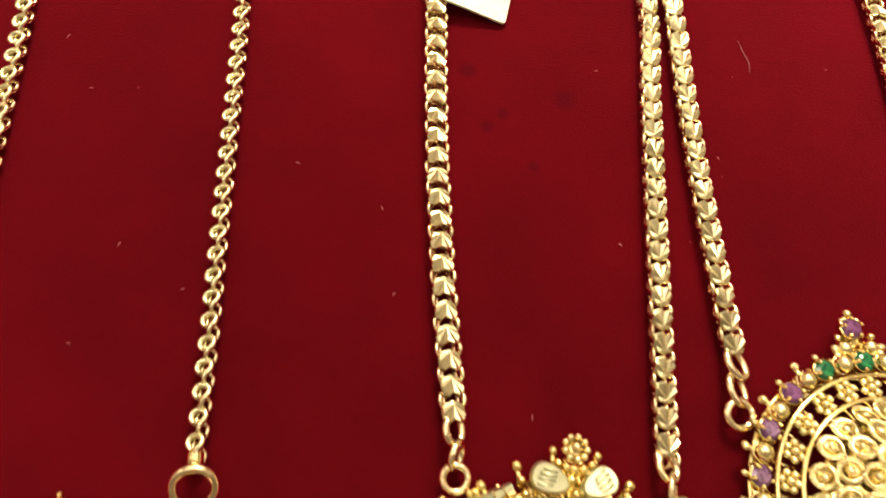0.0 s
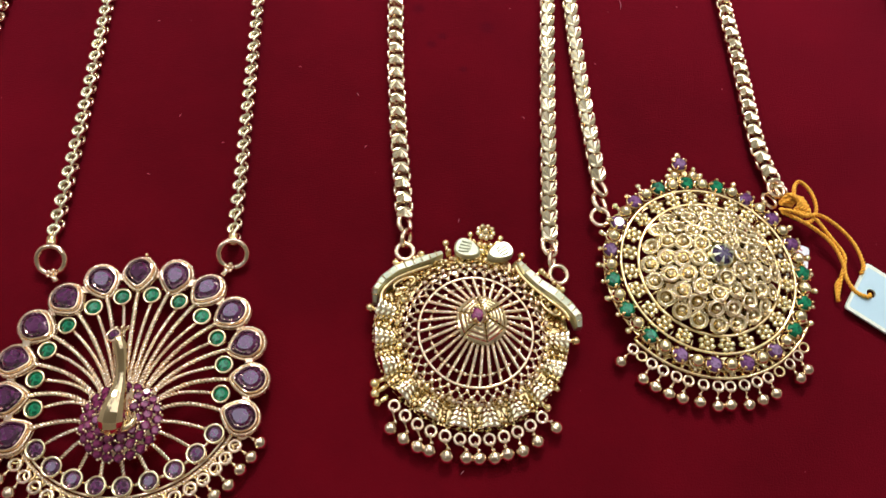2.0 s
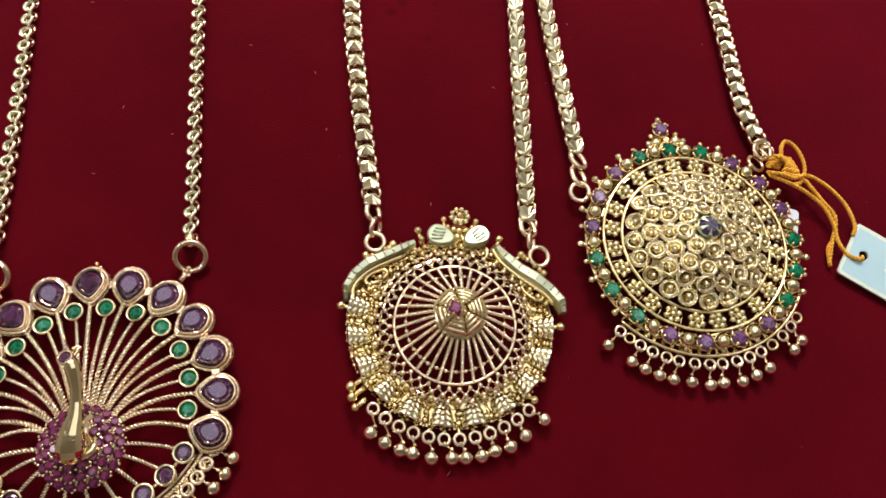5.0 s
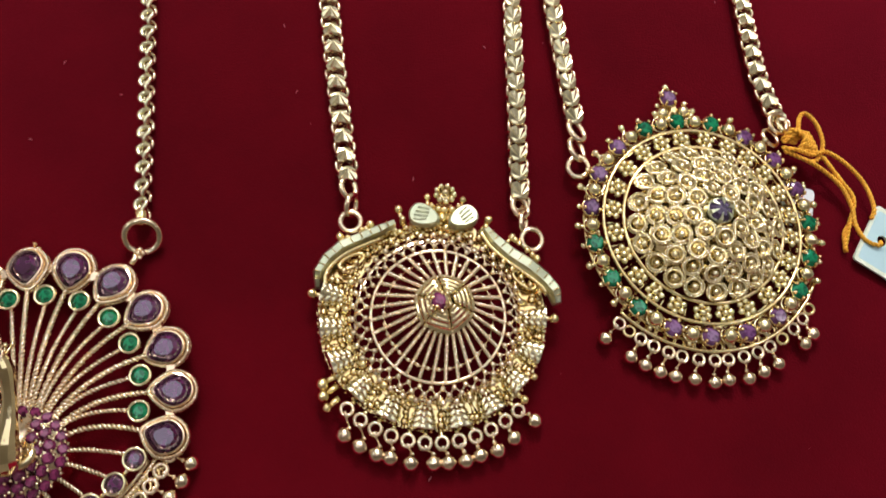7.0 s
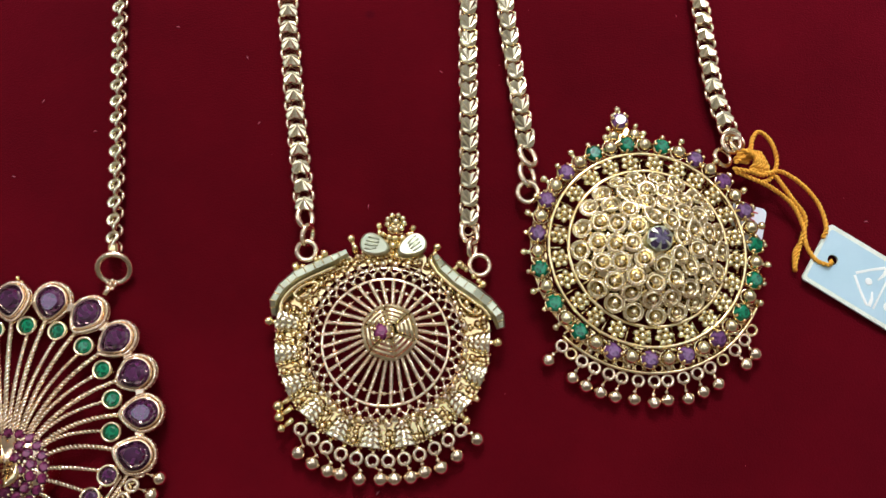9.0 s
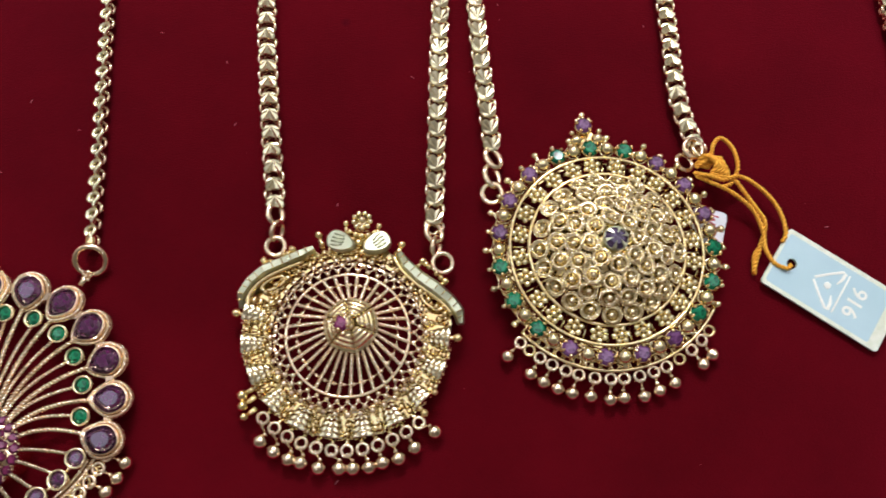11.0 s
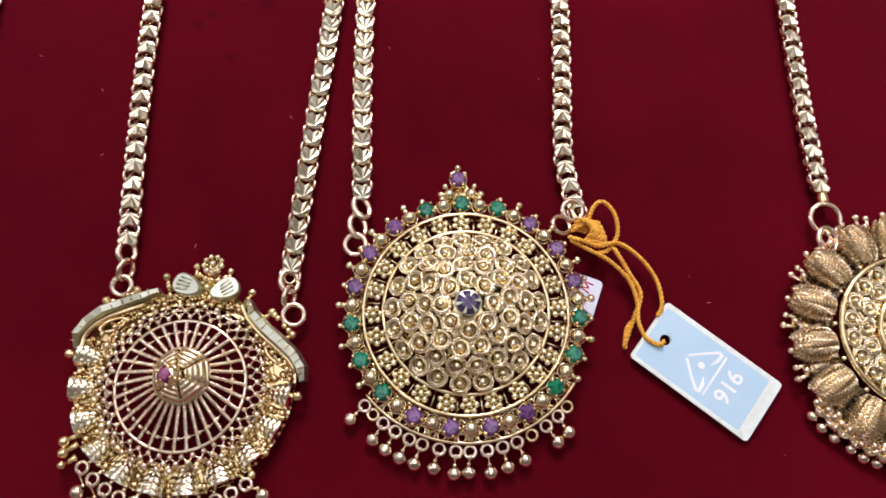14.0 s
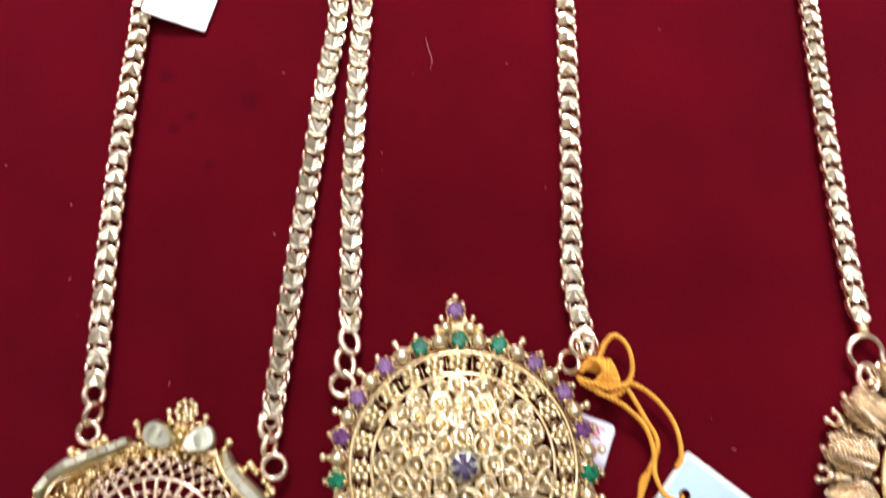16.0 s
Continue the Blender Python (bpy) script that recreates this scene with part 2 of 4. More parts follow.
def gem(g, rx, ry, h, n=12, pear=0.0, m=None, z0=0.0):
    """A cut stone: girdle, crown facets, flat table."""
    def loop(k, z_, off=0.0):
        out = []
        for i in range(n):
            a = 2 * math.pi * (i + off) / n
            x, y = math.cos(a), math.sin(a)
            if pear:
                x *= 1 - pear * max(0, -y) ** 1.5
                y = y * (1 + 0.25 * pear * max(0, -y))
            out.append((rx * k * x, ry * k * y, z_))
        return out
    v = loop(1, z0) + loop(1.0, z0 + h * 0.15) + loop(0.80, z0 + h * 0.6, 0.5) + loop(0.6, z0 + h * 0.92)
    f = []
    for i in range(n):
        j = (i + 1) % n
        f += [(i, j, n + j, n + i), (n + i, n + j, 2 * n + i), (n + j, 2 * n + j, 2 * n + i), (2 * n + i, 2 * n + j, 3 * n + j), (2 * n + i, 3 * n + j, 3 * n + i)]
    f += [tuple(range(3 * n, 4 * n)), tuple(range(n))]
    return g.add(v, f, False, m)


def pear_line(rx, ry, pear, n=28, z_=0.0, k=1.0):
    out = []
    for i in range(n):
        a = 2 * math.pi * i / n
        x, y = math.cos(a), math.sin(a)
        x *= 1 - pear * max(0, -y) ** 1.5
        y = y * (1 + 0.25 * pear * max(0, -y))
        out.append((rx * k * x, ry * k * y, z_))
    return out


def slab(g, outline, z0, z1, bev=0.15, m=None, smooth=False):
    """A plate with a bevelled upper edge from an outline of (x, y)."""
    n = len(outline)
    cx, cy = sum(q[0] for q in outline) / n, sum(q[1] for q in outline) / n
    size = max(math.hypot(q[0] - cx, q[1] - cy) for q in outline)
    k = 1 - bev / size
    v = [(x, y, z0) for x, y, *_ in outline] + [(x, y, z1 - bev) for x, y, *_ in outline] + [(cx + (x - cx) * k, cy + (y - cy) * k, z1) for x, y, *_ in outline]
    f = [tuple(range(n)), tuple(range(2 * n, 3 * n))]
    for i in range(n):
        j = (i + 1) % n
        f += [(i, j, n + j, n + i), (n + i, n + j, 2 * n + j, 2 * n + i)]
    return g.add(v, f, smooth, m)


def band(g, r0, r1, z0, z1, a0=0, a1=360, seg=48, m=None, k0=1.0):
    """A flat band between two radii, with thickness."""
    full = a1 - a0 >= 359
    n = seg if full else seg + 1
    v, f = [], []
    for i in range(n):
        a = radians(a0 + (a1 - a0) * i / seg)
        c, s = math.cos(a), math.sin(a)
        v += [(r0 * c, r0 * s, z0), (r1 * c, r1 * s, z0), (r1 * c, r1 * s, z1), (r0 * c, r0 * s, z1)]
    for i in range(n if full else n - 1):
        j = (i + 1) % n
        for k in range(4):
            l = (k + 1) % 4
            f.append((4 * i + k, 4 * i + l, 4 * j + l, 4 * j + k))
    if not full:
        f += [(0, 1, 2, 3), tuple(4 * (n - 1) + k for k in range(4))]
    return g.add(v, f, False, m)


def place(name, me, parent, m=None, label=""):
    """A mesh as a part under its parent; m in millimetres."""
    ob = new(name, me)
    ob.parent = parent
    if m:
        mm = m.copy()
        mm.translation = m.translation / 1000
        ob.matrix_basis = mm
    return tagged(ob, label)


def part(name, g, mat, parent, label="", m=None):
    return place(name, g.mesh(name, mat), parent, m, label)


def thing(name, x, y, rz, label, category, group="", z=0.0):
    ob = new(name)
    ob.empty_display_size = 0.01
    ob.matrix_basis = pose(x / 1000, y / 1000, z / 1000, 0, 0, rz)
    return tagged(ob, label, category, group)


UNIT = {}


def grains(parent, name, mat, spots, seg=9, label=""):
    """Little balls, each a part of its own: (x, y, z, radius)."""
    key = (mat.name, seg)
    if key not in UNIT:
        UNIT[key] = ball(Geo(), 0, 0, 0, 1, seg, 6).mesh(name, mat)
    for x, y, z, r_ in spots:
        place(name, UNIT[key], parent, T(x, y, z) @ Matrix.Diagonal((r_, r_, r_, 1)), label)


def polar(R, a, z=0.0):
    return (R * math.cos(radians(a)), R * math.sin(radians(a)), z)


# ---- shared small meshes ----
def bead_mesh(r, mat, name="bead"):
    """A hollow drop bead with a little collar and a pole."""
    g = Geo()
    prof = [(0, -r)] + [(r * math.sin(math.pi * i / 9), -r * math.cos(math.pi * i / 9)) for i in range(1, 9)] + [(0, r)]
    lathe(g, prof, 14)
    lathe(g, [(0, r * 1.25), (r * 0.3, r * 1.2), (r * 0.36, r * 0.95), (0, r * 0.9)], 8)
    return g.mesh(name, mat)


def flower_mesh(n, R, r, rc, mat, name="flower"):
    g = Geo()
    ball(g, 0, 0, r * 0.5, rc, 8, 6)
    for i in range(n):
        x, y, _ = polar(R, 360 * i / n)
        ball(g, x, y, 0, r, 8, 6)
    lathe(g, [(0, -r), (R, -r), (R, -r * 0.4), (0, -r * 0.4)], 10)
    return g.mesh(name, mat)


def rosette_mesh(R, mat, name="rosette"):
    """A coiled-wire cup with a domed grain in its middle and a roped edge."""
    g = Geo()
    coil = [polar(R * (0.82 - 0.14 * i / 30), 24 * i, 0.3 - 0.024 * i) for i in range(31)]
    tube(g, coil, R * 0.15, 6)
    ball(g, R * 0.06, -R * 0.04, 0.1, R * 0.4, 10, 6)
    lathe(g, [(R * 0.7, -1.5), (R * 0.84, -0.6), (R * 0.88, 0.0), (R * 0.76, -0.1), (R * 0.66, -0.35), (R * 0.3, -0.42), (0, -0.42)], 14)
    rope(g, [polar(R * 0.97, 12 * i, 0.08) for i in range(30)], R * 0.16, R * 0.4, True, 1, 4)
    return g.mesh(name, mat)


PRONG = {}


def prong_stone(parent, m, r, mat, label, prongs=5, seat=GOLD, tilt=0):
    g = Geo()
    lathe(g, [(r * 0.75, -1.6), (r * 1.05, -0.5), (r * 1.12, 0.05), (r * 0.95, 0.15), (0, 0.0)], 12)
    part("stone_setting", g, seat, parent, "", m)
    if r not in PRONG:
        g = Geo()
        tube(g, [(r * 1.02, 0, -0.8), (r * 1.1, 0, 0.35), (r * 0.86, 0, 0.85)], r * 0.16, 5)
        ball(g, r * 0.88, 0, 0.8, r * 0.22, 6, 4)
        PRONG[r] = g.mesh("prong", seat)
    for i in range(prongs):
        place("prong", PRONG[r], parent, m @ T(0, 0, 0, 360 * i / prongs + 20))


STONE_ROUND = {}


def stone(parent, m, r, mat, label, h=0.8):
    key = (round(r, 2), mat.name, h)
    if key not in STONE_ROUND:
        STONE_ROUND[key] = gem(Geo(), r, r, h, 10).mesh("stone", mat)
    return place("stone", STONE_ROUND[key], parent, m, label)


def loops(parent, R, angles, r, w, z, mat):
    """A row of small wire loops along a rim."""
    me = ring(Geo(), 0, 0, 0, r, w, 14, 6).mesh("loop", mat)
    for a in angles:
        place("loop", me, parent, T(*polar(R, a, z), a, 8))


DROP = {}


def drops(parent, R_loop, R_bead, angles, r, mat, zb=None, seed=1, hang=None):
    """Wire loops along a rim with a bead hung from each."""
    rnd = random.Random(seed)
    key = (r, mat.name)
    if key not in DROP:
        DROP[key] = bead_mesh(r, BEAD_GOLD)
    zb = zb or r * 1.02
    for i, a in enumerate(angles):
        g = Geo()
        x, y, _ = polar(R_loop, a)
        ring(g, x, y, 2.6, 0.98, 0.37, 14, 6, T(0, 0, 0))
        ab = (hang[i] if hang else a) + rnd.uniform(-0.7, 0.7)
        bx, by, _ = polar(R_bead - r * 1.1 + rnd.uniform(-0.25, 0.25), ab)
        tube(g, [polar(R_loop + 0.5, a, 3.0), polar(R_loop + 1.1, a + (ab - a) * 0.4, 2.5), (bx, by, zb + 0.15)], 0.3, 6)
        part("hanging_loop", g, mat, parent)
        tilt = T(bx + r * 1.1 * math.cos(radians(ab)), by + r * 1.1 * math.sin(radians(ab)), zb, ab + 90, -80)
        place("bead", DROP[key], parent, tilt)


# ---- setting ----
def box_object(name, x0, y0, z0, x1, y1, z1, mat, label, category, kind="structure", bevel=0.0):
    bm = bmesh.new()
    bmesh.ops.create_cube(bm, size=1, matrix=Matrix.Translation(((x0 + x1) / 2, (y0 + y1) / 2, (z0 + z1) / 2)) @ Matrix.Diagonal((x1 - x0, y1 - y0, z1 - z0, 1)))
    if bevel:
        bmesh.ops.bevel(bm, geom=bm.edges[:] + bm.verts[:], offset=bevel, segments=3, affect="EDGES", profile=0.5)
    me = bpy.data.meshes.new(name)
    bm.to_mesh(me)
    bm.free()
    me.materials.append(mat)
    return tagged(new(name, me), label, category, "", kind)


RX, RY0, RY1, FZ = 1.8, -1.9, 1.9, -0.95
box_object("floor", -RX - 0.1, RY0 - 0.1, FZ - 0.1, RX + 0.1, RY1 + 0.1, FZ, FLOOR, "polished beige tiled shop floor", "floor")
box_object("ceiling", -RX - 0.1, RY0 - 0.1, CEIL, RX + 0.1, RY1 + 0.1, CEIL + 0.1, CEILING, "plain white painted shop ceiling", "ceiling")
box_object("wall_north", -RX - 0.1, RY1, FZ, RX + 0.1, RY1 + 0.1, CEIL, WALL, "plain cream painted shop wall", "wall")
box_object("wall_south", -RX - 0.1, RY0 - 0.1, FZ, RX + 0.1, RY0, CEIL, WALL, "plain cream painted shop wall", "wall")
box_object("wall_west", -RX - 0.1, RY0, FZ, -RX, RY1, CEIL, WALL, "plain cream painted shop wall", "wall")
box_object("wall_east", RX, RY0, FZ, RX + 0.1, RY1, CEIL, WALL, "plain cream painted shop wall", "wall")
box_object("counter", -0.7, -0.3, FZ, 0.85, 0.45, -0.018, WOOD, "dark wooden shop counter under the velvet board", "counter", "", 0.006)
pad = box_object("velvet_board", -0.26, -0.13, -0.018, 0.34, 0.24, 0.0, VELVET, "deep red velvet display board lying on the counter", "display board", "", 0.004)

for px, py, sx, sy, w in PANELS:
    lampthing = thing("ceiling_light", px * 1000, py * 1000, 0, "square white ceiling light panel with plain frame", "ceiling light", "ceiling lights", CEIL * 1000)
    g = Geo()
    hx, hy = sx * 500 + 20, sy * 500 + 20
    for ax, ay, bx, by in ((-hx, -hy, hx, -hy + 20), (-hx, hy - 20, hx, hy), (-hx, -hy + 20, -hx + 20, hy - 20), (hx - 20, -hy + 20, hx, hy - 20)):
        slab(g, [(ax, ay), (bx, ay), (bx, by), (ax, by)], -45, 0, 2)
    part("frame", g, FRAME_PAINT, lampthing)

# housings and rods for the added, unseen lamps
for x_, y_, z_, rad_, w_ in ADDED_SPOTS:
    dl = thing("added_hanging_lamp", x_ * 1000, y_ * 1000, 0, "small white hanging downlight on a thin rod, added out of view", "lamp", "hanging downlights", z_ * 1000)
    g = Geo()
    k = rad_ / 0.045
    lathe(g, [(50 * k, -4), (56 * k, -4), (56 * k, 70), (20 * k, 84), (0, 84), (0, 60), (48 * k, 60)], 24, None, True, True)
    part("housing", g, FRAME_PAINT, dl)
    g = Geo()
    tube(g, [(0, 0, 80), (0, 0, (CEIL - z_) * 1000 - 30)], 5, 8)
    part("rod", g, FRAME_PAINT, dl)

# ---- chain ----
def link_mesh():
    """A heart-shaped plate, its cuts fanning out from the point over two lobes."""
    g = Geo()
    rim = [(0.0, 1.25, 0.36), (0.92, 1.0, 0.32), (1.42, 0.4, 0.2), (1.5, -0.35, 0.42), (1.26, -1.02, 0.22), (0.7, -1.26, 0.62), (0.0, -0.92, 0.44),
           (-0.7, -1.28, 0.66), (-1.27, -1.0, 0.26), (-1.5, -0.4, 0.46), (-1.42, 0.4, 0.22), (-0.92, 1.0, 0.34)]
    n = len(rim)
    v = [(x, y, -0.3) for x, y, z in rim] + [(x * 1.03, y * 1.03, z - 0.18) for x, y, z in rim] + [(x * 0.92, y * 0.92, z) for x, y, z in rim] + [(0, 0.75, 0.47)]
    c = 3 * n
    f = [tuple(range(n))]
    for i in range(n):
        j = (i + 1) % n
        f += [(i, j, n + j, n + i), (n + i, n + j, 2 * n + j, 2 * n + i), (2 * n + i, 2 * n + j, c)]
    g.add(v, f, False)
    return g.mesh("link", LINK_GOLD)


def arch_mesh():
    """A rounded hooked link: a thick bow that runs on as a bar into the next one."""
    g = Geo()
    bow = [(1.12 * math.cos(radians(a)), 1.0 * math.sin(radians(a)), 0.3) for a in range(250, 9, -20)]
    bow += [(1.0, -0.35, 0.4), (0.55, -0.95, 0.5), (0.28, -1.6, 0.45), (0.25, -2.2, 0.2)]
    tube(g, bow, [0.3, 0.42, 0.5, 0.54, 0.56, 0.56, 0.56, 0.55, 0.54, 0.52, 0.5, 0.48, 0.47, 0.46, 0.45, 0.42, 0.36], 8, False, Matrix.Diagonal((1, 1, 0.8, 1)))
    tube(g, [(-0.2, 0.35, 0.1), (-0.15, -0.5, 0.35), (-0.25, -1.3, 0.3)], 0.26, 5)
    return g.mesh("link", LINK_GOLD)


LINK, ARCH = link_mesh(), arch_mesh()
PITCH = 3.72


def chain(necklace, pts, rolls, base, label="", arch=False, flip=False):
    """A chain along the line of the points (board coordinates, mm); rolls: (share of the way, degrees)."""
    inv = Matrix(necklace.matrix_basis)
    inv.translation = inv.translation * 1000
    inv = inv.inverted()
    line = [inv @ Vector((x, y, base)) for x, y in pts]
    width = 1.0
    line = resample(spline(line, 5), 3.39 if arch else PITCH)
    fr = frames_along(line, False)
    g = Geo()
    ms = []
    n = len(fr)
    for i, (q, t, u, w) in enumerate(fr):
        s = i / (n - 1)
        roll = rolls[0][1]
        for (s0, r0), (s1, r1) in zip(rolls, rolls[1:]):
            if s0 <= s <= s1:
                roll = r0 + (r1 - r0) * (s - s0) / (s1 - s0)
        roll += random.uniform(-5, 5)
        side = t.cross(Vector((0, 0, 1))).normalized()
        up = side.cross(t)
        m = Matrix((side, t, up)).transposed().to_4x4()
        m.translation = q
        m = m @ T(0, 0, 0, 0, 0, roll) @ Matrix.Diagonal((1.14 * width, 1, 1.1, 1))
        turn = 180 if flip or (arch and s > 0.5) else 0
        if arch:
            ms.append(m @ T(0, 0, 0.5, turn + random.uniform(-4, 4), 6 - turn / 15) @ Matrix.Diagonal((0.86, 0.96, 1.1, 1)))
            tube(g, [(-0.7, 1.2, -0.3), (0, 0.4, 0.1), (0.7, 1.2, -0.3)], 0.34, 5, False, m)
            ring(g, 0, 1.7, -0.45, 0.7, 0.34, 12, 5, m, 1.5)
            continue
        ms.append(m @ T(0, 0, 0.72, random.uniform(-4, 4) + turn, -8 + random.uniform(-4, 4), random.uniform(-5, 5)) @ Matrix.Diagonal((1.03, 1.3, 1.15, 1)))
        for sx in (-1, 1):
            ring(g, 0, 0, 0, 0.85, 0.3, 12, 5, m @ T(sx * 1.24, 1.8, -0.05, 0, 0, 90 + sx * 24), 1.3)
            ball(g, sx * 1.5, 1.75, 0.5, 0.36, 7, 5, m)
        tube(g, [(-1.2, 0.1, -0.35), (0, 0.0, 0.2), (1.2, 0.1, -0.35)], 0.36, 5, False, m)
        ring(g, 0, 1.8, -0.45, 0.95, 0.32, 12, 5, m, 1.4)
    ch = part("chain", g, ROSE, necklace, label)
    for m in ms:
        place("link", ARCH if arch else LINK, ch, m)
    return ch


def wire_ring(necklace, x, y, z, R, r, mat=GOLD, tilt=(0, 0, 0), sy=1.0, name="jump_ring", gap=0):
    """A plain wire ring in board coordinates."""
    inv = Matrix(necklace.matrix_basis)
    inv.translation = inv.translation * 1000
    g = Geo()
    ring(g, 0, 0, 0, R, r, 28, 10, None, sy, gap, 360)
    return part(name, g, mat, necklace, "", inv.inverted() @ T(x, y, z, *tilt))


def end_cap(necklace, x, y, z, rz):
    """The folded clasp that closes the last link."""
    inv = Matrix(necklace.matrix_basis)
    inv.translation = inv.translation * 1000
    g = Geo()
    lathe(g, [(0, -1.9), (0.8, -1.7), (1.15, -0.6), (1.2, 0.5), (0.7, 1.4), (0, 1.5)], 10, T(0, 0, 0, 0, -90))
    return part("end_cap", g, GOLD, necklace, "", inv.inverted() @ T(x, y, z, rz))


TOPY = 168


def loop_line(left, right):
    """Both strands of a necklace, joined in a bow at the back of the board."""
    (lx, ly), (rx, ry) = left[-1], right[-1]
    c, h = (lx + rx) / 2, (rx - lx) / 2
    bow = [(c - h * math.cos(radians(a)), TOPY + 0.7 * h * math.sin(radians(a))) for a in range(0, 181, 20)]
    return left + [(lx, (ly + TOPY) / 2)] + bow + [(rx, (ry + TOPY) / 2)] + right[::-1]


# ---- necklace with the feather-fan pendant ----
def fan_necklace():
    CX, CY = -28.0, -13.2
    nk = thing("necklace", CX, CY, 0, "gold chain necklace with open fan pendant of purple and green stones", "necklace", "necklaces on the board")
    g = Geo()
    # curved stems
    body = Vector((-0.4, -7.7, 0))
    big = [-21.1 + 18.85 * i for i in range(13)]
    mid = [a + 9.4 for a in big[:-1]]
    low = [-34 - 13.5 * i for i in range(9)]

    def stem(a, R, z1):
        e = Vector(polar(R, a))
        d = e - body
        ang = math.atan2(d.y, d.x)
        # stems leave the body steeper than they arrive
        lean = 0.32 * math.cos(ang) if d.y > 0 else 0.12 * math.cos(ang)
        s = body + Vector((math.cos(ang + lean * 0.6), math.sin(ang + lean * 0.6), 0)) * 5.6
        k = body + Vector((math.cos(ang + lean), math.sin(ang + lean), 0)) * (d.length * 0.62)
        s.z, k.z, e.z = 5.2, 5.6, z1
        return bezier(s, k, e, 9)
    for a in big:
        rope(g, stem(a, 18.6, 3.4), 0.54, 1.35)
    for a in mid:
        rope(g, stem(a, 14.9, 3.4), 0.5, 1.25)
    for a in low:
        rope(g, stem(a, 17.0, 3.2), 0.46, 1.2)
    # twisted rim below, small joints between the settings
    rope(g, [polar(20.9, -30 - 120 * i / 40, 2.2) for i in range(41)], 0.55, 1.1)
    tube(g, [polar(20.1, -32 - 116 * i / 40, 2.4) for i in range(41)], 0.3, 6)
    for a0, R, z in [(a + 9.4, 21.0, 3.3) for a in big[:-1]]:
        x, y, _ = polar(R, a0)
        slab(g, [(x - 0.8, y - 0.8), (x + 0.8, y - 0.8), (x + 0.8, y + 0.8), (x - 0.8, y + 0.8)], 2.2, 3.7, 0.25)
    for a in low[:-1]:
        tube(g, [polar(18.4, a - 4.5, 3), polar(18.4, a - 9, 3)], 0.35, 5)
    for a in mid:
        tube(g, [polar(17.6, a + 4, 3), polar(16.9, a, 3), polar(17.6, a - 4, 3)], 0.3, 5)
    # back ring that carries the stems
    ring(g, -0.4, -7.7, 3.6, 6.2, 0.7, 30, 8)
    lathe(g, [(6.8, 0.15), (6.8, 4.0), (6.0, 5.6), (0, 6.4)], 28, T(-0.4, -7.7, 0))
    pend = part("pendant", g, ROSE, nk, "open rose-gold fan of curved wire stems")
    # pear stones
    gb = Geo()
    for k, z_ in ((1.06, -0.25), (1.04, 0.45)):
        rope(gb, pear_line(2.95, 3.2, 0.4, 34, z_, k), 0.42, 0.85, True)
    for (k0, z0), (k1, z1) in zip([(1.0, -1.2), (1.0, 0.7), (0.96, 1.3), (0.9, 1.35), (0.82, 1.05)], [(1.0, 0.7), (0.96, 1.3), (0.9, 1.35), (0.82, 1.05), (0.79, 0.3)]):
        A, B = pear_line(2.75, 3.0, 0.4, 28, z0, k0), pear_line(2.75, 3.0, 0.4, 28, z1, k1)
        gb.add(A + B, [(i, (i + 1) % 28, 28 + (i + 1) % 28, 28 + i) for i in range(28)])
    bez = gb.mesh("bezel", ROSE)
    pst = gem(Geo(), 2.26, 2.46, 1.75, 11, 0.4, None, 0.4).mesh("stone", PURPLE)
    rnd = random.Random(4)
    for a in big:
        x, y, _ = polar(21.2, a)
        m = T(x, y, 3.2, a - 90 + rnd.uniform(-5, 5), rnd.uniform(-8, 8), rnd.uniform(-8, 8))
        place("bezel", bez, pend, m)
        place("stone", pst, pend, m, "faceted pear-shaped purple stone")
    # round green and small purple stones
    def small(R, angles, mat, rs, label, z):
        gb = Geo()
        lathe(gb, [(rs * 1.25, -0.7), (rs * 1.42, 0.2), (rs * 1.42, 0.75), (rs * 1.22, 0.95), (rs * 1.02, 0.6), (rs * 1.0, 0.1)], 18)
        b_ = gb.mesh("bezel", PALE)
        for a in angles:
            m = T(*polar(R, a, z), 0, rnd.uniform(-5, 5), rnd.uniform(-5, 5))
            place("bezel", b_, pend, m)
            stone(pend, m @ T(0, 0, 0.25), rs, mat, label, 0.6)
    small(16.5, mid, GREEN, 1.22, "round green stone", 3.6)
    small(18.5, low, PURPLE, 1.3, "small round purple stone", 3.2)
    # clustered ruby stones round the body
    gs = Geo()
    for a in range(0, 360, 8):
        ball(gs, *polar(6.4, a, 4.9), 0.34, 6, 4)
    part("granule_rim", gs, ROSE, pend, "", T(-0.4, -7.7, 0))
    for Rr, count, zz in ((6.2, 21, 5.3), (4.8, 16, 6.5), (3.3, 10, 7.2)):
        for i in range(count):
            a = 360 * i / count + Rr * 11
            if 62 < a % 360 < 118 and Rr < 5.5:
                continue
            m = T(-0.4, -7.7, 0) @ T(*polar(Rr, a, zz), a, 0, 16 * (Rr - 1.5) / 4)
            stone(pend, m, 0.92, RUBY, "small ruby-red stone", 0.7)
            gq = Geo()
            for k in (45, 165, 285):
                ball(gq, *polar(0.95, k, 0.55), 0.3, 6, 4)
            part("prong", gq, ROSE, pend, "", m)
    # the curved plain figure in the middle
    gf = Geo()
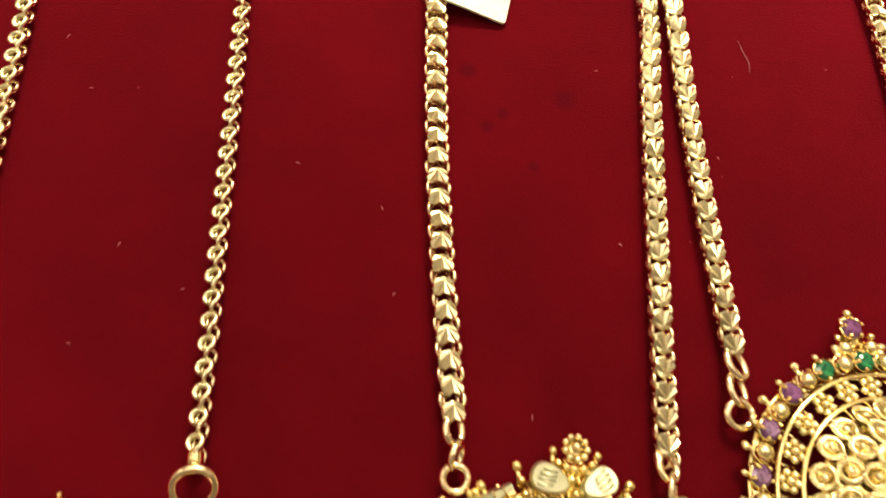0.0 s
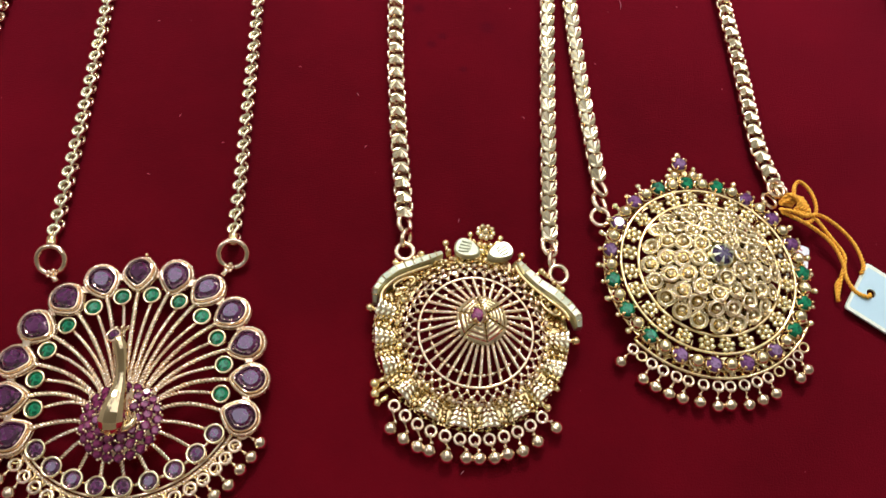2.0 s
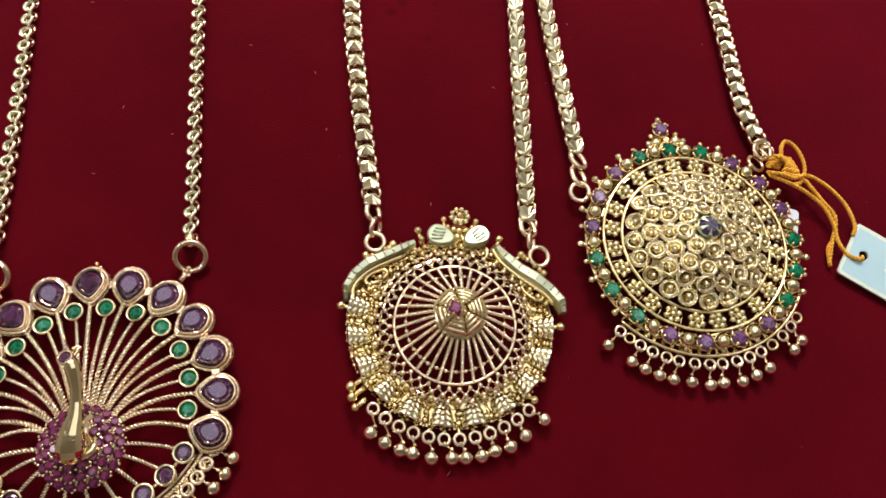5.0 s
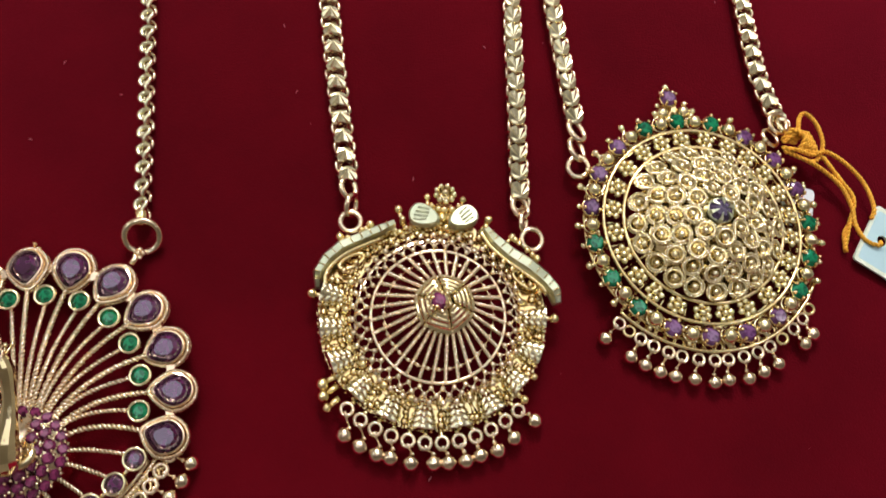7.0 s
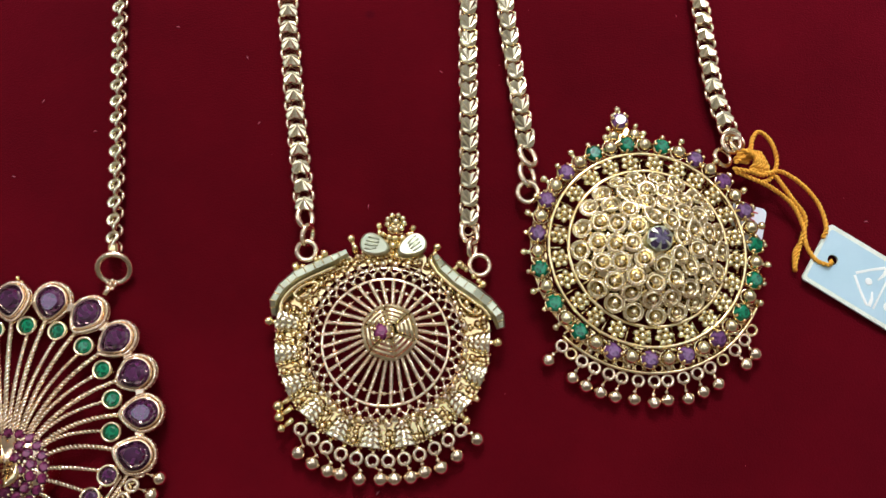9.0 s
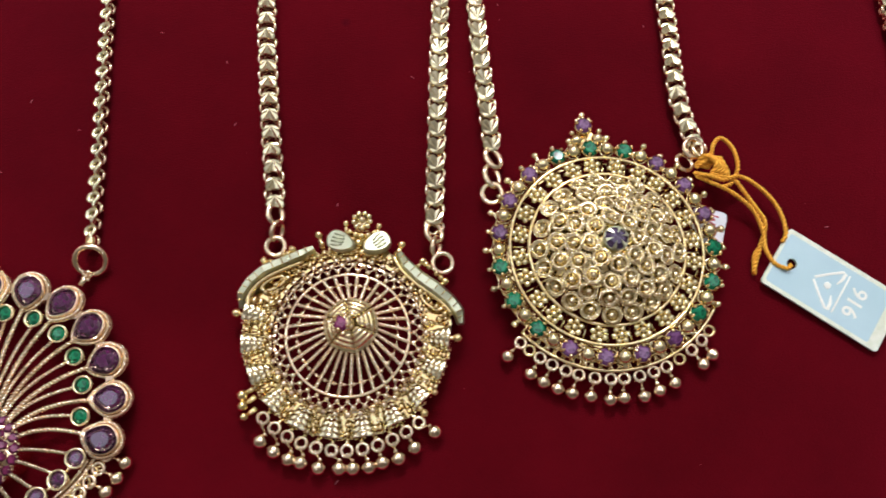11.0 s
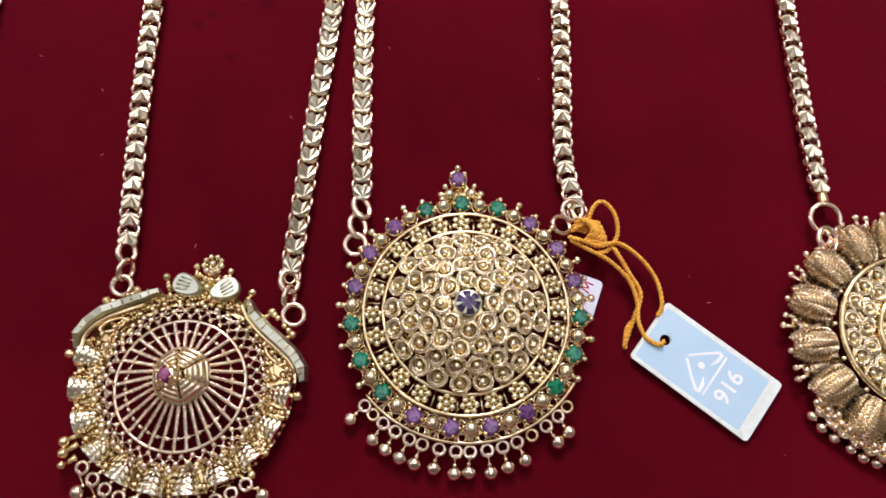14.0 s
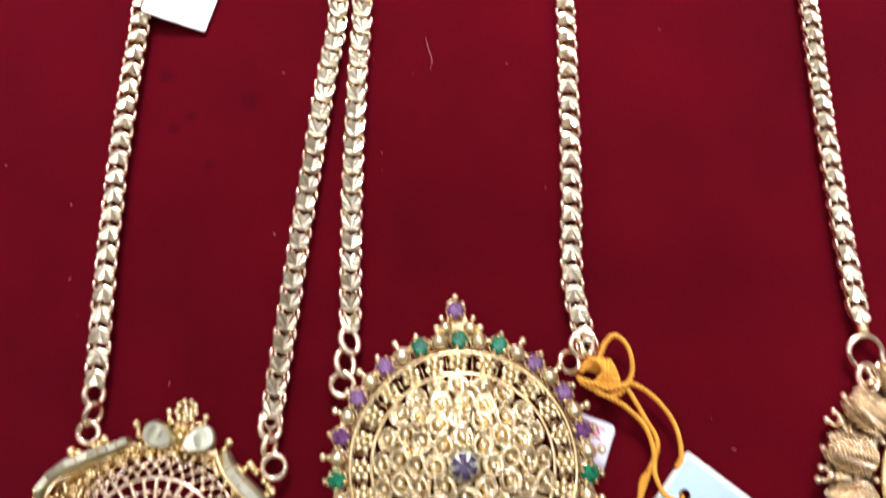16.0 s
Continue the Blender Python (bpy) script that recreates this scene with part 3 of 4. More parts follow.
    tube(gf, spline([(-0.4, -9.6, 6.5), (-0.5, -8.6, 9.2), (-0.1, -6.2, 10.2), (0.5, -3.0, 10.6), (0.7, 0.2, 11.2), (0.45, 3.2, 11.9), (-0.2, 5.0, 12.2), (-0.9, 5.4, 12.0)], 4),
         [0.6, 1.3, 1.8, 2.1, 2.25, 2.3, 2.2, 2.1, 1.95, 1.75, 1.55, 1.35, 1.2, 1.1, 1.0, 0.95, 0.95, 0.95, 1.0, 1.1, 1.2, 1.25, 1.25, 1.2, 1.1, 0.95, 0.8, 0.55, 0.3], 13, False, None, False)
    for s_ in (-1, 1):
        tube(gf, spline([(0.4 * s_, -9.9, 8.2), (2.4 * s_, -8.6, 7.8), (2.6 * s_ - 0.3, -6.0, 7.0)], 4), [0.5, 0.7, 0.8, 0.8, 0.8, 0.7, 0.6, 0.5, 0.3], 8)
    for x in (-1.0, 0.2, 1.4):
        tube(gf, [(0.1, 5.6, 12.2), (x * 0.8, 7.2, 11.8)], 0.22, 5)
        ball(gf, x * 0.8, 7.3, 11.8, 0.4, 6, 4)
    part("ornament", gf, POLISHED, pend, "smooth polished gold curved ornament")
    m = T(-0.7, 5.6, 12.4, 0, -12, -10)
    gb = Geo()
    lathe(gb, [(0.8, -0.8), (1.35, 0.2), (1.3, 0.7), (1.0, 0.6), (0.95, 0.1)], 14)
    part("bezel", gb, ROSE, pend, "", m)
    stone(pend, m @ T(0, 0, 0.1), 0.95, PURPLE, "small round purple stone", 0.7)
    # crest on the top setting and drops below
    gt = Geo()
    for x, y in ((-0.7, 0), (0.7, 0), (0, 0.9), (0, 0.1)):
        ball(gt, x, 24.4 + y, 3.2, 0.45, 8, 6)
    part("crest", gt, GOLD, pend)
    drops(pend, 22.6, 25.9, [-27, -33.5, -40, -46, -52.5, -59, -66, -73, -80, -87, -94, -101, -108, -115, -122, -129, -136, -143, -150], 1.3, ROSE, seed=3)
    loops(pend, 21.9, [-31 - 5.2 * i for i in range(24)], 0.95, 0.3, 2.3, GOLD)
    for sx, x, y in ((-1, -46.3, 11.9), (1, -11.6, 12.1)):
        wire_ring(nk, x, y, 2.5, 2.75, 0.6, ROSE, (0, 30, 6 * sx), 1.0, "jump_ring", 0 if sx < 0 else 0)
        gq = Geo()
        for k in range(5):
            ball(gq, *polar(0.75, 72 * k, 0.2), 0.5, 7, 5)
        ball(gq, 0, 0, 0.5, 0.5, 7, 5)
        tube(gq, [(0, 0, 0), (-sx * 1.2, -1.8, 0.4)], 0.6, 6)
        part("joint", gq, ROSE, nk, "", T(x - CX - sx * 0.6, y - CY - 2.9, 2.2))
    end_cap(nk, -47.0, 16.3, 2.0, 4)
    end_cap(nk, -11.8, 16.0, 2.0, 0)
    left = [(-46.6, 18.6), (-45.8, 33), (-45.1, 47), (-44.1, 79), (-43.9, 92)]
    right = [(-11.5, 17.9), (-10.8, 33), (-10.4, 46.5), (-9.2, 80), (-8.9, 92.4)]
    chain(nk, loop_line(left, right), [(0, -14), (0.44, -10), (0.56, 16), (1, 18)], 1.6, "", True)


# ---- necklace with the wheel pendant ----
def wheel_necklace():
    CX, CY, RZ = 35.3, -5.9, -13.0
    nk = thing("necklace", CX, CY, RZ, "gold chain necklace with filigree wheel pendant and pale leaves", "necklace", "necklaces on the board")
    L = T(CX, CY, 0, RZ).inverted()

    def loc(x, y, z=0.0):
        return L @ Vector((x, y, z))
    # the wheel sits a little below the middle of the pendant, its hub leans up
    WX, WY = 0.6, -0.9
    HX, HY = 1.2, 0.5

    def wheel(R, a, z):
        x, y, _ = polar(R, a)
        return (x + WX, y + WY, z)
    g = Geo()
    ring(g, WX, WY, 5.0, 11.1, 0.34, 64, 8)
    lathe(g, [(13.9, 0.15), (13.9, 2.6), (13.5, 2.7), (13.4, 0.15)], 48, T(WX, WY), False, True)
    pend = part("pendant", g, ROSE, nk, "openwork gold wheel with lace rim")
    # net of grains and short wires round the wheel
    gn = Geo()
    NET = 40
    for i in range(NET):
        a = 360 * i / NET
        h_ = 180 / NET
        ball(gn, *wheel(11.95, a, 5.0), 0.55, 8, 5)
        ball(gn, *wheel(13.0, a + h_, 4.7), 0.62, 8, 5)
        ball(gn, *wheel(14.1, a, 4.3), 0.62, 8, 5)
        for e_ in (-h_, h_):
            tube(gn, [wheel(11.95, a, 4.9), wheel(13.0, a + e_, 4.6), wheel(14.1, a, 4.2)], 0.19, 5)
    part("lace_rim", gn, ROSE, pend, "net of fine gold grains")
    for i in range(32):
        a = 360 * i / 32
        gs = Geo()
        q = polar(4.3, a)
        rope(gs, [(q[0] + HX, q[1] + HY, 7.3), wheel(11.1, a, 5.0)], 0.48, 0.95)
        ball(gs, *wheel(9.0, a + 5.6, 5.75), 0.44, 7, 5)
        tube(gs, [wheel(9.0, a + 11.25 * j / 2, 5.7) for j in range(3)], 0.13, 5)
        part("spoke", gs, ROSE, pend)
    # ribbed hub with the pink stone
    gh = Geo()
    lathe(gh, [(4.7, 6.8), (4.6, 7.3), (3.2, 8.2), (1.5, 9.2), (0, 9.4)], 26, T(HX, HY))
    tube(gh, [(HX, HY, 8.6), (HX * 0.4, HY * 0.4, 10.4), (0, 0, 11.5)], [1.7, 1.5, 1.35], 12)
    for k in range(26):
        ball(gh, *polar(4.6, 360 * k / 26, 7.4), 0.38, 6, 4, T(HX, HY))
    # six ribbed petals, like an umbrella
    for k in range(6):
        v = []
        for i in range(25):
            r_ = 1.2 + 3.5 * i / 24
            for j in range(13):
                w_ = (j - 6) / 6
                z_ = 9.95 - 0.2 * (r_ - 1.2) - 0.14 * (r_ - 1.2) ** 2 + 0.5 * (1 - abs(w_) ** 3) ** 0.6 - 0.3 + 0.3 * abs(math.sin(math.pi * 4.5 * i / 24))
                x_, y_ = r_ * (1 - 0.05 * w_ * w_), w_ * r_ * 0.5
                c_, s_ = math.cos(radians(60 * k + 20)), math.sin(radians(60 * k + 20))
                v.append((HX + c_ * x_ - s_ * y_, HY + s_ * x_ + c_ * y_, z_))
        gh.add(v, [(13 * i + j, 13 * i + j + 1, 13 * i + j + 14, 13 * i + j + 13) for i in range(24) for j in range(12)])
        ball(gh, *polar(1.75, 60 * k + 50, 11.3), 0.5, 7, 5)
    part("hub", gh, PALE, pend, "ribbed six-petal gold hub")
    gr = Geo()
    gem(gr, 1.5, 1.5, 0.9, 4, 0, T(0, 0, 11.5, 30))
    part("stone", gr, RUBY, pend, "square pink stone in the hub")
    grains(pend, "prong", GOLD, [(*polar(1.15, 90 * k + 75, 12.0), 0.36) for k in range(4)])
    # backing plate below and at the shoulders
    gp = Geo()
    band(gp, 14.2, 15.4, 1.6, 2.2, 0, 360, 60, T(WX * 0.5, WY * 0.5))
    band(gp, 14.2, 19.4, 0.9, 1.4, 156, 384, 80)
    for i in range(12):
        tube(gp, [polar(19.0, 234.6 + 7.45 * i, 1.3), polar(20.3, 234.6 + 7.45 * i, 2.4)], 0.45, 5)
    slab(gp, [(-6.5, 13.4), (6.5, 13.4), (6.2, 15.6), (2.6, 19.0), (0, 20.6), (-2.6, 19.0), (-6.2, 15.6)], 1.6, 2.3, 0.3)
    slab(gp, [(-15.2, 6.0), (-12.6, 6.4), (-9.0, 11.2), (-5.5, 13.6), (-8.6, 14.6), (-12.6, 11.6)], 1.2, 1.8, 0.2)
    slab(gp, [(15.2, 6.0), (12.6, 6.4), (9.0, 11.2), (5.5, 13.6), (8.6, 14.6), (12.6, 11.6)], 1.2, 1.8, 0.2)
    part("backing", gp, GOLD, pend, "plain gold backing plate")
    # fine granulation over the plate
    gf = Geo()
    rg = random.Random(31)
    for k in range(330):
        a_ = rg.uniform(0, 360)
        if k % 3 == 0:
            a_ = rg.uniform(35, 145)
        ball(gf, *polar(rg.uniform(14.4, 15.6), a_, 2.4 + rg.uniform(0, 0.8)), rg.uniform(0.3, 0.55), 6, 4)
    for k in range(90):
        y_ = rg.uniform(13.6, 19.4)
        ball(gf, rg.uniform(-1, 1) * (6.6 - (y_ - 13.4) * 0.9), y_, 2.7, rg.uniform(0.4, 0.75), 6, 4)
    for k in range(150):
        s_, t_ = rg.choice((-1, 1)), rg.random()
        ball(gf, s_ * (15.2 - 5.6 * t_ + rg.uniform(-1.2, 1.2)), 7.2 + 6.6 * t_ + rg.uniform(-1.0, 0.8), 2.2 + rg.uniform(0, 0.8), rg.uniform(0.35, 0.6), 6, 4)
    tagged(part("granulation", gf, GOLD, pend, "fine gold granulation"), kind="stuff")
    # ribbed cones with grains between
    gc = Geo()
    NU, NV = 31, 43
    v = []
    for i in range(NU):
        u = i / (NU - 1)
        rad = 0.6 + 1.25 * u ** 0.8
        if u < 0.12:
            rad *= math.sqrt(max(0.05, 1 - ((0.12 - u) / 0.12) ** 2))
        for k in range(NV):
            a = math.pi * (-0.08 + 1.16 * k / (NV - 1))
            zig = 0.05 * (abs((5 * k / (NV - 1)) % 1.0 - 0.5) * 4 - 1)
            nub = 0.75 * abs(math.sin(math.pi * (4 * u + zig * 5))) ** 0.8 + 0.3 * abs(math.sin(math.pi * 5 * k / (NV - 1)))
            rr = rad * 0.86 + 0.3 * nub
            v.append((rr * math.cos(a) * 1.2, 2.05 - 4.1 * u, 0.2 + rr * math.sin(a) * 1.05))
    f = [(NV * i + k, NV * i + k + 1, NV * i + NV + k + 1, NV * i + NV + k) for i in range(NU - 1) for k in range(NV - 1)]
    f += [tuple(range(NV)), tuple(NV * (NU - 1) + k for k in reversed(range(NV)))]
    f += [tuple(NV * i for i in range(NU)) + tuple(NV * i + NV - 1 for i in reversed(range(NU)))]
    gc.add(v, f, True)
    cone = gc.mesh("cone", CUT_GOLD)
    rnd = random.Random(8)
    for k in range(-5, 6):
        a = 270 + 18.65 * k
        place("cone", cone, pend, T(*polar(17.2, a, 2.2), a + 90 + rnd.uniform(-5, 5), -9 + rnd.uniform(-4, 4)) @ Matrix.Diagonal((1.12, 1.04, 1.1, 1)))
    spots = []
    for k in range(-5, 7):
        a = 270 + 18.65 * (k - 0.5)
        spots += [(*polar(14.7, a, 3.9), 0.8), (*polar(18.4, a, 2.2), 0.62)]
        for o_, z_ in ((0.4, 1.6),):
            gg = Geo()
            tube(gg, [polar(15.0, a + o_ * 0.6, z_ - 0.3), polar(16.8, a + o_, z_ - 0.5), polar(18.9, a + o_ * 1.3, 1.3)], [0.35, 0.45, 0.75], 6)
            part("rib", gg, GOLD, pend)
        spots += [(*polar(14.2, a - 6 + 6 * j, 4.0), 0.42) for j in range(3)]
        spots += [(*polar(rnd.uniform(15.6, 18.6), a + rnd.uniform(-2.6, 2.6), rnd.uniform(1.4, 2.3)), rnd.uniform(0.5, 0.8)) for j in range(3)]
    spots += [(*polar(19.3, 270 + 4.6 * k, 1.7), 0.45) for k in range(-19, 20)]
    grains(pend, "grain", GOLD, spots)
    # pale leaves and the small flower on top
    for x, y, rz in ((35.3, 10.9, -27), (42.4, 9.9, -157)):
        gl = Geo()
        o = [(2.75 * math.cos(t_) + 0.25 * math.cos(2 * t_), 1.95 * math.sin(t_) * (1 - 0.12 * math.cos(t_))) for t_ in (2 * math.pi * i / 20 for i in range(20))]
        slab(gl, o, -0.9, 0.75, 0.35)
        for k in range(4):
            y_ = 1.15 - 0.72 * k
            tube(gl, [(-1.5 + 0.25 * abs(y_), y_ - 0.25, 0.72), (-0.2, y_ - 0.05, 0.82), (1.0 - 0.2 * abs(y_), y_ + 0.25 - 0.2 * y_, 0.72)], 0.2, 5)
        q = loc(x, y)
        part("leaf", gl, WHITE_GOLD, pend, "pale polished leaf with cut veins", T(q.x, q.y, 4.6, rz - RZ, 6, -4))
    q = loc(39.7, 14.7)
    place("flower", flower_mesh(9, 1.6, 0.6, 0.75, PALE), pend, T(q.x, q.y, 4.2, 0, -12))
    spots = []
    for x, y, r_ in ((36.6, 14.6, 0.75), (42.8, 13.5, 0.75), (31.3, 12.8, 0.85), (46.8, 9.4, 0.85), (38.7, 10.6, 0.9), (39.2, 8.6, 0.8), (38.0, 7.6, 0.7), (41.2, 7.0, 0.7), (38.3, 12.3, 0.75), (40.6, 11.9, 0.75), (39.3, 12.0, 0.8),
                     (37.2, 13.0, 0.6), (41.9, 12.4, 0.6), (26.2, 10.5, 0.8), (20.8, 8.7, 0.85), (50.5, 5.8, 0.8), (54.3, 1.5, 0.8), (15.4, -0.7, 0.95), (55.5, -9.3, 0.95), (15.9, -15.6, 1.15), (15.9, -17.5, 1.1), (16.3, -19.5, 0.8), (48.2, -22.0, 0.8), (50.4, -18.6, 0.7)):
        q = loc(x, y)
        spots.append((q.x, q.y, 3.4 if r_ < 1 else 2.4, r_))
    for side in (0, 1):
        for k in range(7):
            x, y = ((31.5 - 2.1 * k, 7.6 - 0.75 * k - 0.05 * k * k) if side == 0 else (45.4 + 1.35 * k, 4.4 - 1.5 * k))
            q = loc(x, y)
            spots.append((q.x, q.y, 3.9, 0.58))
    # clusters between bars, rings and leaves
    for x, y in ((24.6, 9.6), (22.1, 8.4), (21.4, 7.7), (25.4, 9.7), (51.6, 4.6), (52.8, 3.2), (53.6, 2.3), (51.0, 5.2), (31.8, 11.0), (32.2, 9.2), (31.0, 8.6), (46.2, 8.2), (45.4, 6.8), (44.6, 6.2), (34.0, 8.0), (35.6, 7.4)):
        q = loc(x, y)
        spots.append((q.x, q.y, 3.5, 0.62))
    grains(pend, "grain", GOLD, spots, 10)
    for x, y, r_ in ((31.3, 12.8, 2.8), (46.8, 9.4, 2.8), (36.6, 14.6, 2.4), (42.8, 13.5, 2.4), (15.4, -0.7, 2.4), (55.5, -9.3, 2.4), (26.2, 10.5, 2.2), (20.8, 8.7, 2.4), (50.5, 5.8, 2.2), (54.3, 1.5, 2.2), (15.9, -15.6, 2.6), (15.9, -17.5, 2.8), (16.3, -19.5, 2.4), (48.2, -22.0, 1.9), (50.4, -18.6, 1.6)):
        q = loc(x, y, 3.2 if y > -12 else 2.2)
        e = q - Vector((q.x, q.y, 0)).normalized() * r_
        e.z = 2.4
        gq = Geo()
        tube(gq, [q, (q + e) / 2 + Vector((0, 0, 0.25)), e], [0.4, 0.5, 0.7], 6)
        part("arm", gq, GOLD, pend)
    # cut bars at the shoulders
    for bar in ([(16.4, 0.2), (16.6, 2.6), (18.3, 4.9), (20.9, 6.7), (24.4, 8.0), (27.6, 9.0), (30.3, 10.2)], [(46.2, 8.0), (47.3, 5.4), (49.5, 2.8), (52.4, 0.2), (54.8, -2.2), (56.2, -4.6), (56.4, -6.8)]):
        pts = [loc(x, y, 4.0) for x, y in bar]
        gb = Geo()
        prev = None
        v, f = [], []
        fr = frames_along(pts, False)
        for i, (q, t, u, w) in enumerate(fr):
            hw = (0.45, 0.75, 0.85, 0.9, 0.85, 0.8, 0.5)[i] * (1.0 if bar[0][0] < 30 else 1.28)
            zt = (3.9, 4.9, 5.3, 5.4, 5.3, 5.2, 4.8)[i] + 0.3 * (i % 2)
            for off, zz in ((-hw, 2.4), (-hw, zt - 0.75), (-hw * 0.55, zt), (hw * 0.7, zt - 0.12), (hw, zt - 0.8), (hw, 2.4)):
                v.append((q.x + w.x * off, q.y + w.y * off, zz))
        for i in range(len(fr) - 1):
            for k in range(6):
                l_ = (k + 1) % 6
                f.append((6 * i + k, 6 * i + l_, 6 * i + 6 + l_, 6 * i + 6 + k))
        f += [tuple(range(6)), tuple(6 * (len(fr) - 1) + k for k in range(6))]
        gb.add(v, f, False)
        part("bar", gb, WHITE_GOLD, pend, "pale facet-cut bar")
        for i in range(len(fr) - 1):
            for e_ in (0.0, 0.5):
                q0, q1 = fr[i][0].lerp(fr[i + 1][0], e_), fr[i][3]
                if i + e_ < 0.4:
                    continue
                zt = 4.9 + 0.18 * min(i, 3) + 0.1
                gq = Geo()
                tube(gq, [(q0.x - q1.x * 0.75, q0.y - q1.y * 0.75, zt - 0.35), (q0.x - q1.x * 0.45, q0.y - q1.y * 0.45, zt + 0.12), (q0.x + q1.x * 0.55, q0.y + q1.y * 0.55, zt)], 0.1, 4)
                part("cut_line", gq, GOLD, pend)
        gu = Geo()
        for s_ in (1.35,):
            tube(gu, spline([(q.x + w.x * s_ * (1 if w.dot(q) < 0 else -1), q.y + w.y * s_ * (1 if w.dot(q) < 0 else -1), 4.3 - 0.3 * s_) for q, t, u, w in fr[:6]], 3), 0.5, 6)
        lx, ly, la = ((22.4, 4.2, 22) if bar[0][0] < 30 else (51.4, -2.0, -42))
        q = loc(lx, ly)
        ring(gu, 0, 0, 0, 2.3, 0.4, 22, 7, T(q.x, q.y, 3.4, la - RZ), 0.42)
        part("scroll", gu, GOLD, pend)
    drops(pend, 21.2, 24.4, [234.6 + 7.45 * k for k in range(12)], 1.42, ROSE, seed=5, hang=[x + 14.2 for x in (225.7, 232.6, 239.6, 245.8, 252.4, 261.0, 267.3, 273.9, 280.5, 287.0, 294.2, 304.8)])
    wire_ring(nk, 22.9, 11.6, 2.4, 1.75, 0.58, ROSE, (0, 8, 0))
    wire_ring(nk, 23.3, 14.6, 2.3, 1.5, 0.55, ROSE, (0, 20, 60), 1.25)
    wire_ring(nk, 23.1, 18.0, 2.3, 1.5, 0.6, ROSE, (0, 0, 35), 1.25)
    wire_ring(nk, 54.2, 5.3, 2.6, 1.9, 0.55, ROSE, (0, 6, 6))
    wire_ring(nk, 53.3, 8.6, 2.4, 1.45, 0.55, ROSE, (0, 10, 60), 1.3)
    wire_ring(nk, 53.2, 11.6, 2.2, 1.65, 0.6, ROSE, (10, 0, 25), 1.2)
    left = [(23.1, 20.5), (22.8, 40), (22.9, 60), (23.7, 80), (24.3, 92)]
    right = [(53.4, 14.6), (55.8, 34), (58.4, 55), (61.0, 75), (63.5, 94)]
    chain(nk, loop_line(left, right), [(0, 5), (0.44, 8), (0.56, -16), (1, -15)], 1.75)


# ---- necklace with the domed disc pendant ----
def dome_necklace():
    CX, CY = 85.3, 4.7
    nk = thing("necklace", CX, CY, 0, "gold chain necklace with domed disc pendant, green and violet stones", "necklace", "necklaces on the board")

    def dz(r_):
        return 5.0 + 6.3 * max(0.0, 1 - (r_ / 14.8) ** 2) ** 0.85
    g = Geo()
    ring(g, 0, 0, 5.2, 14.75, 0.42, 72, 8)
    ring(g, 0, 0, 4.9, 18.35, 0.34, 72, 8)
    prof = [(12.4, dz(12.4) - 2.0)] + [(r_, dz(r_) - 1.5) for r_ in (12.4, 11, 9, 7, 5, 3, 1.5)] + [(0, dz(0) - 1.3)]
    lathe(g, prof, 40)
    ring(g, 0, 0, 2.6, 19.2, 0.4, 72, 6)
    ring(g, 0, 0, 2.8, 21.2, 0.4, 72, 6)
    lathe(g, [(18.7, 0.15), (18.7, 1.7), (18.2, 1.7), (18.2, 0.15)], 60, None, False, True)
    tube(g, [polar(22.8, -142 + 108 * i / 40, 3.4) for i in range(41)], 0.36, 7)
    for i in range(24):
        a = 360 * i / 24 + 7.5
        tube(g, [polar(14.8, a, 3.4), polar(18.3, a, 3.0)], 0.35, 4)
        tube(g, [polar(12.2, a, dz(12.2) - 0.9), polar(14.7, a, 4.9)], 0.4, 4)
    pend = part("pendant", g, GOLD, nk, "domed gold disc with wire rings")
    rnd = random.Random(2)
    ros = rosette_mesh(1.75, PALE)
    for r_, count, off in ((4.4, 8, 0), (7.4, 13, 10), (10.2, 17, 3), (12.9, 21, 5)):
        slope = math.degrees(math.atan((dz(r_ - 0.4) - dz(r_ + 0.4)) / 0.8))
        for i in range(count):
            a = 360 * i / count + off + rnd.uniform(-1.5, 1.5)
            place("rosette", ros, pend, T(*polar(r_ + rnd.uniform(-0.2, 0.2), a, dz(r_) - 0.15 + rnd.uniform(-0.15, 0.15)), a, rnd.uniform(-11, 11), slope * 0.8 + rnd.uniform(-11, 11)) @ T(0, 0, 0, rnd.uniform(0, 360)))
    # middle stone
    gs = Geo()
    lathe(gs, [(1.6, 10.2), (2.1, 11.0), (2.35, 11.6), (2.1, 11.7), (0, 11.4)], 16)
    part("stone_setting", gs, WHITE_GOLD, pend, "round claw setting of the middle stone")
    for k in range(6):
        gs = Geo()
        a = 60 * k + 8
        v = [polar(2.4, a - 9, 11.3), polar(2.4, a + 9, 11.3), polar(2.1, a + 9, 12.45), polar(0.8, a, 12.85), polar(2.1, a - 9, 12.45), polar(2.1, a - 9, 11.9), polar(2.1, a + 9, 11.9), polar(0.8, a, 12.55)]
        gs.add(v, [(0, 1, 2, 4), (4, 2, 3), (0, 5, 4), (1, 6, 2), (5, 6, 7), (4, 3, 7, 5), (2, 3, 7, 6), (0, 1, 6, 5)], False)
        part("claw", gs, WHITE_GOLD, pend)
    stone(pend, T(0, 0, 11.55), 2.15, DARKGEM, "round dark violet middle stone", 1.0)
    flo = flower_mesh(6, 1.22, 0.7, 0.7, PALE)
    for i in range(24):
        a = 15 * i + rnd.uniform(-1, 1)
        place("flower", flo, pend, T(*polar(16.5, a, 4.8), rnd.uniform(0, 60), rnd.uniform(-6, 6)))
    # ring of stones and grains
    gb = Geo()
    ball(gb, 0, 0, 0, 1.42, 12, 8)
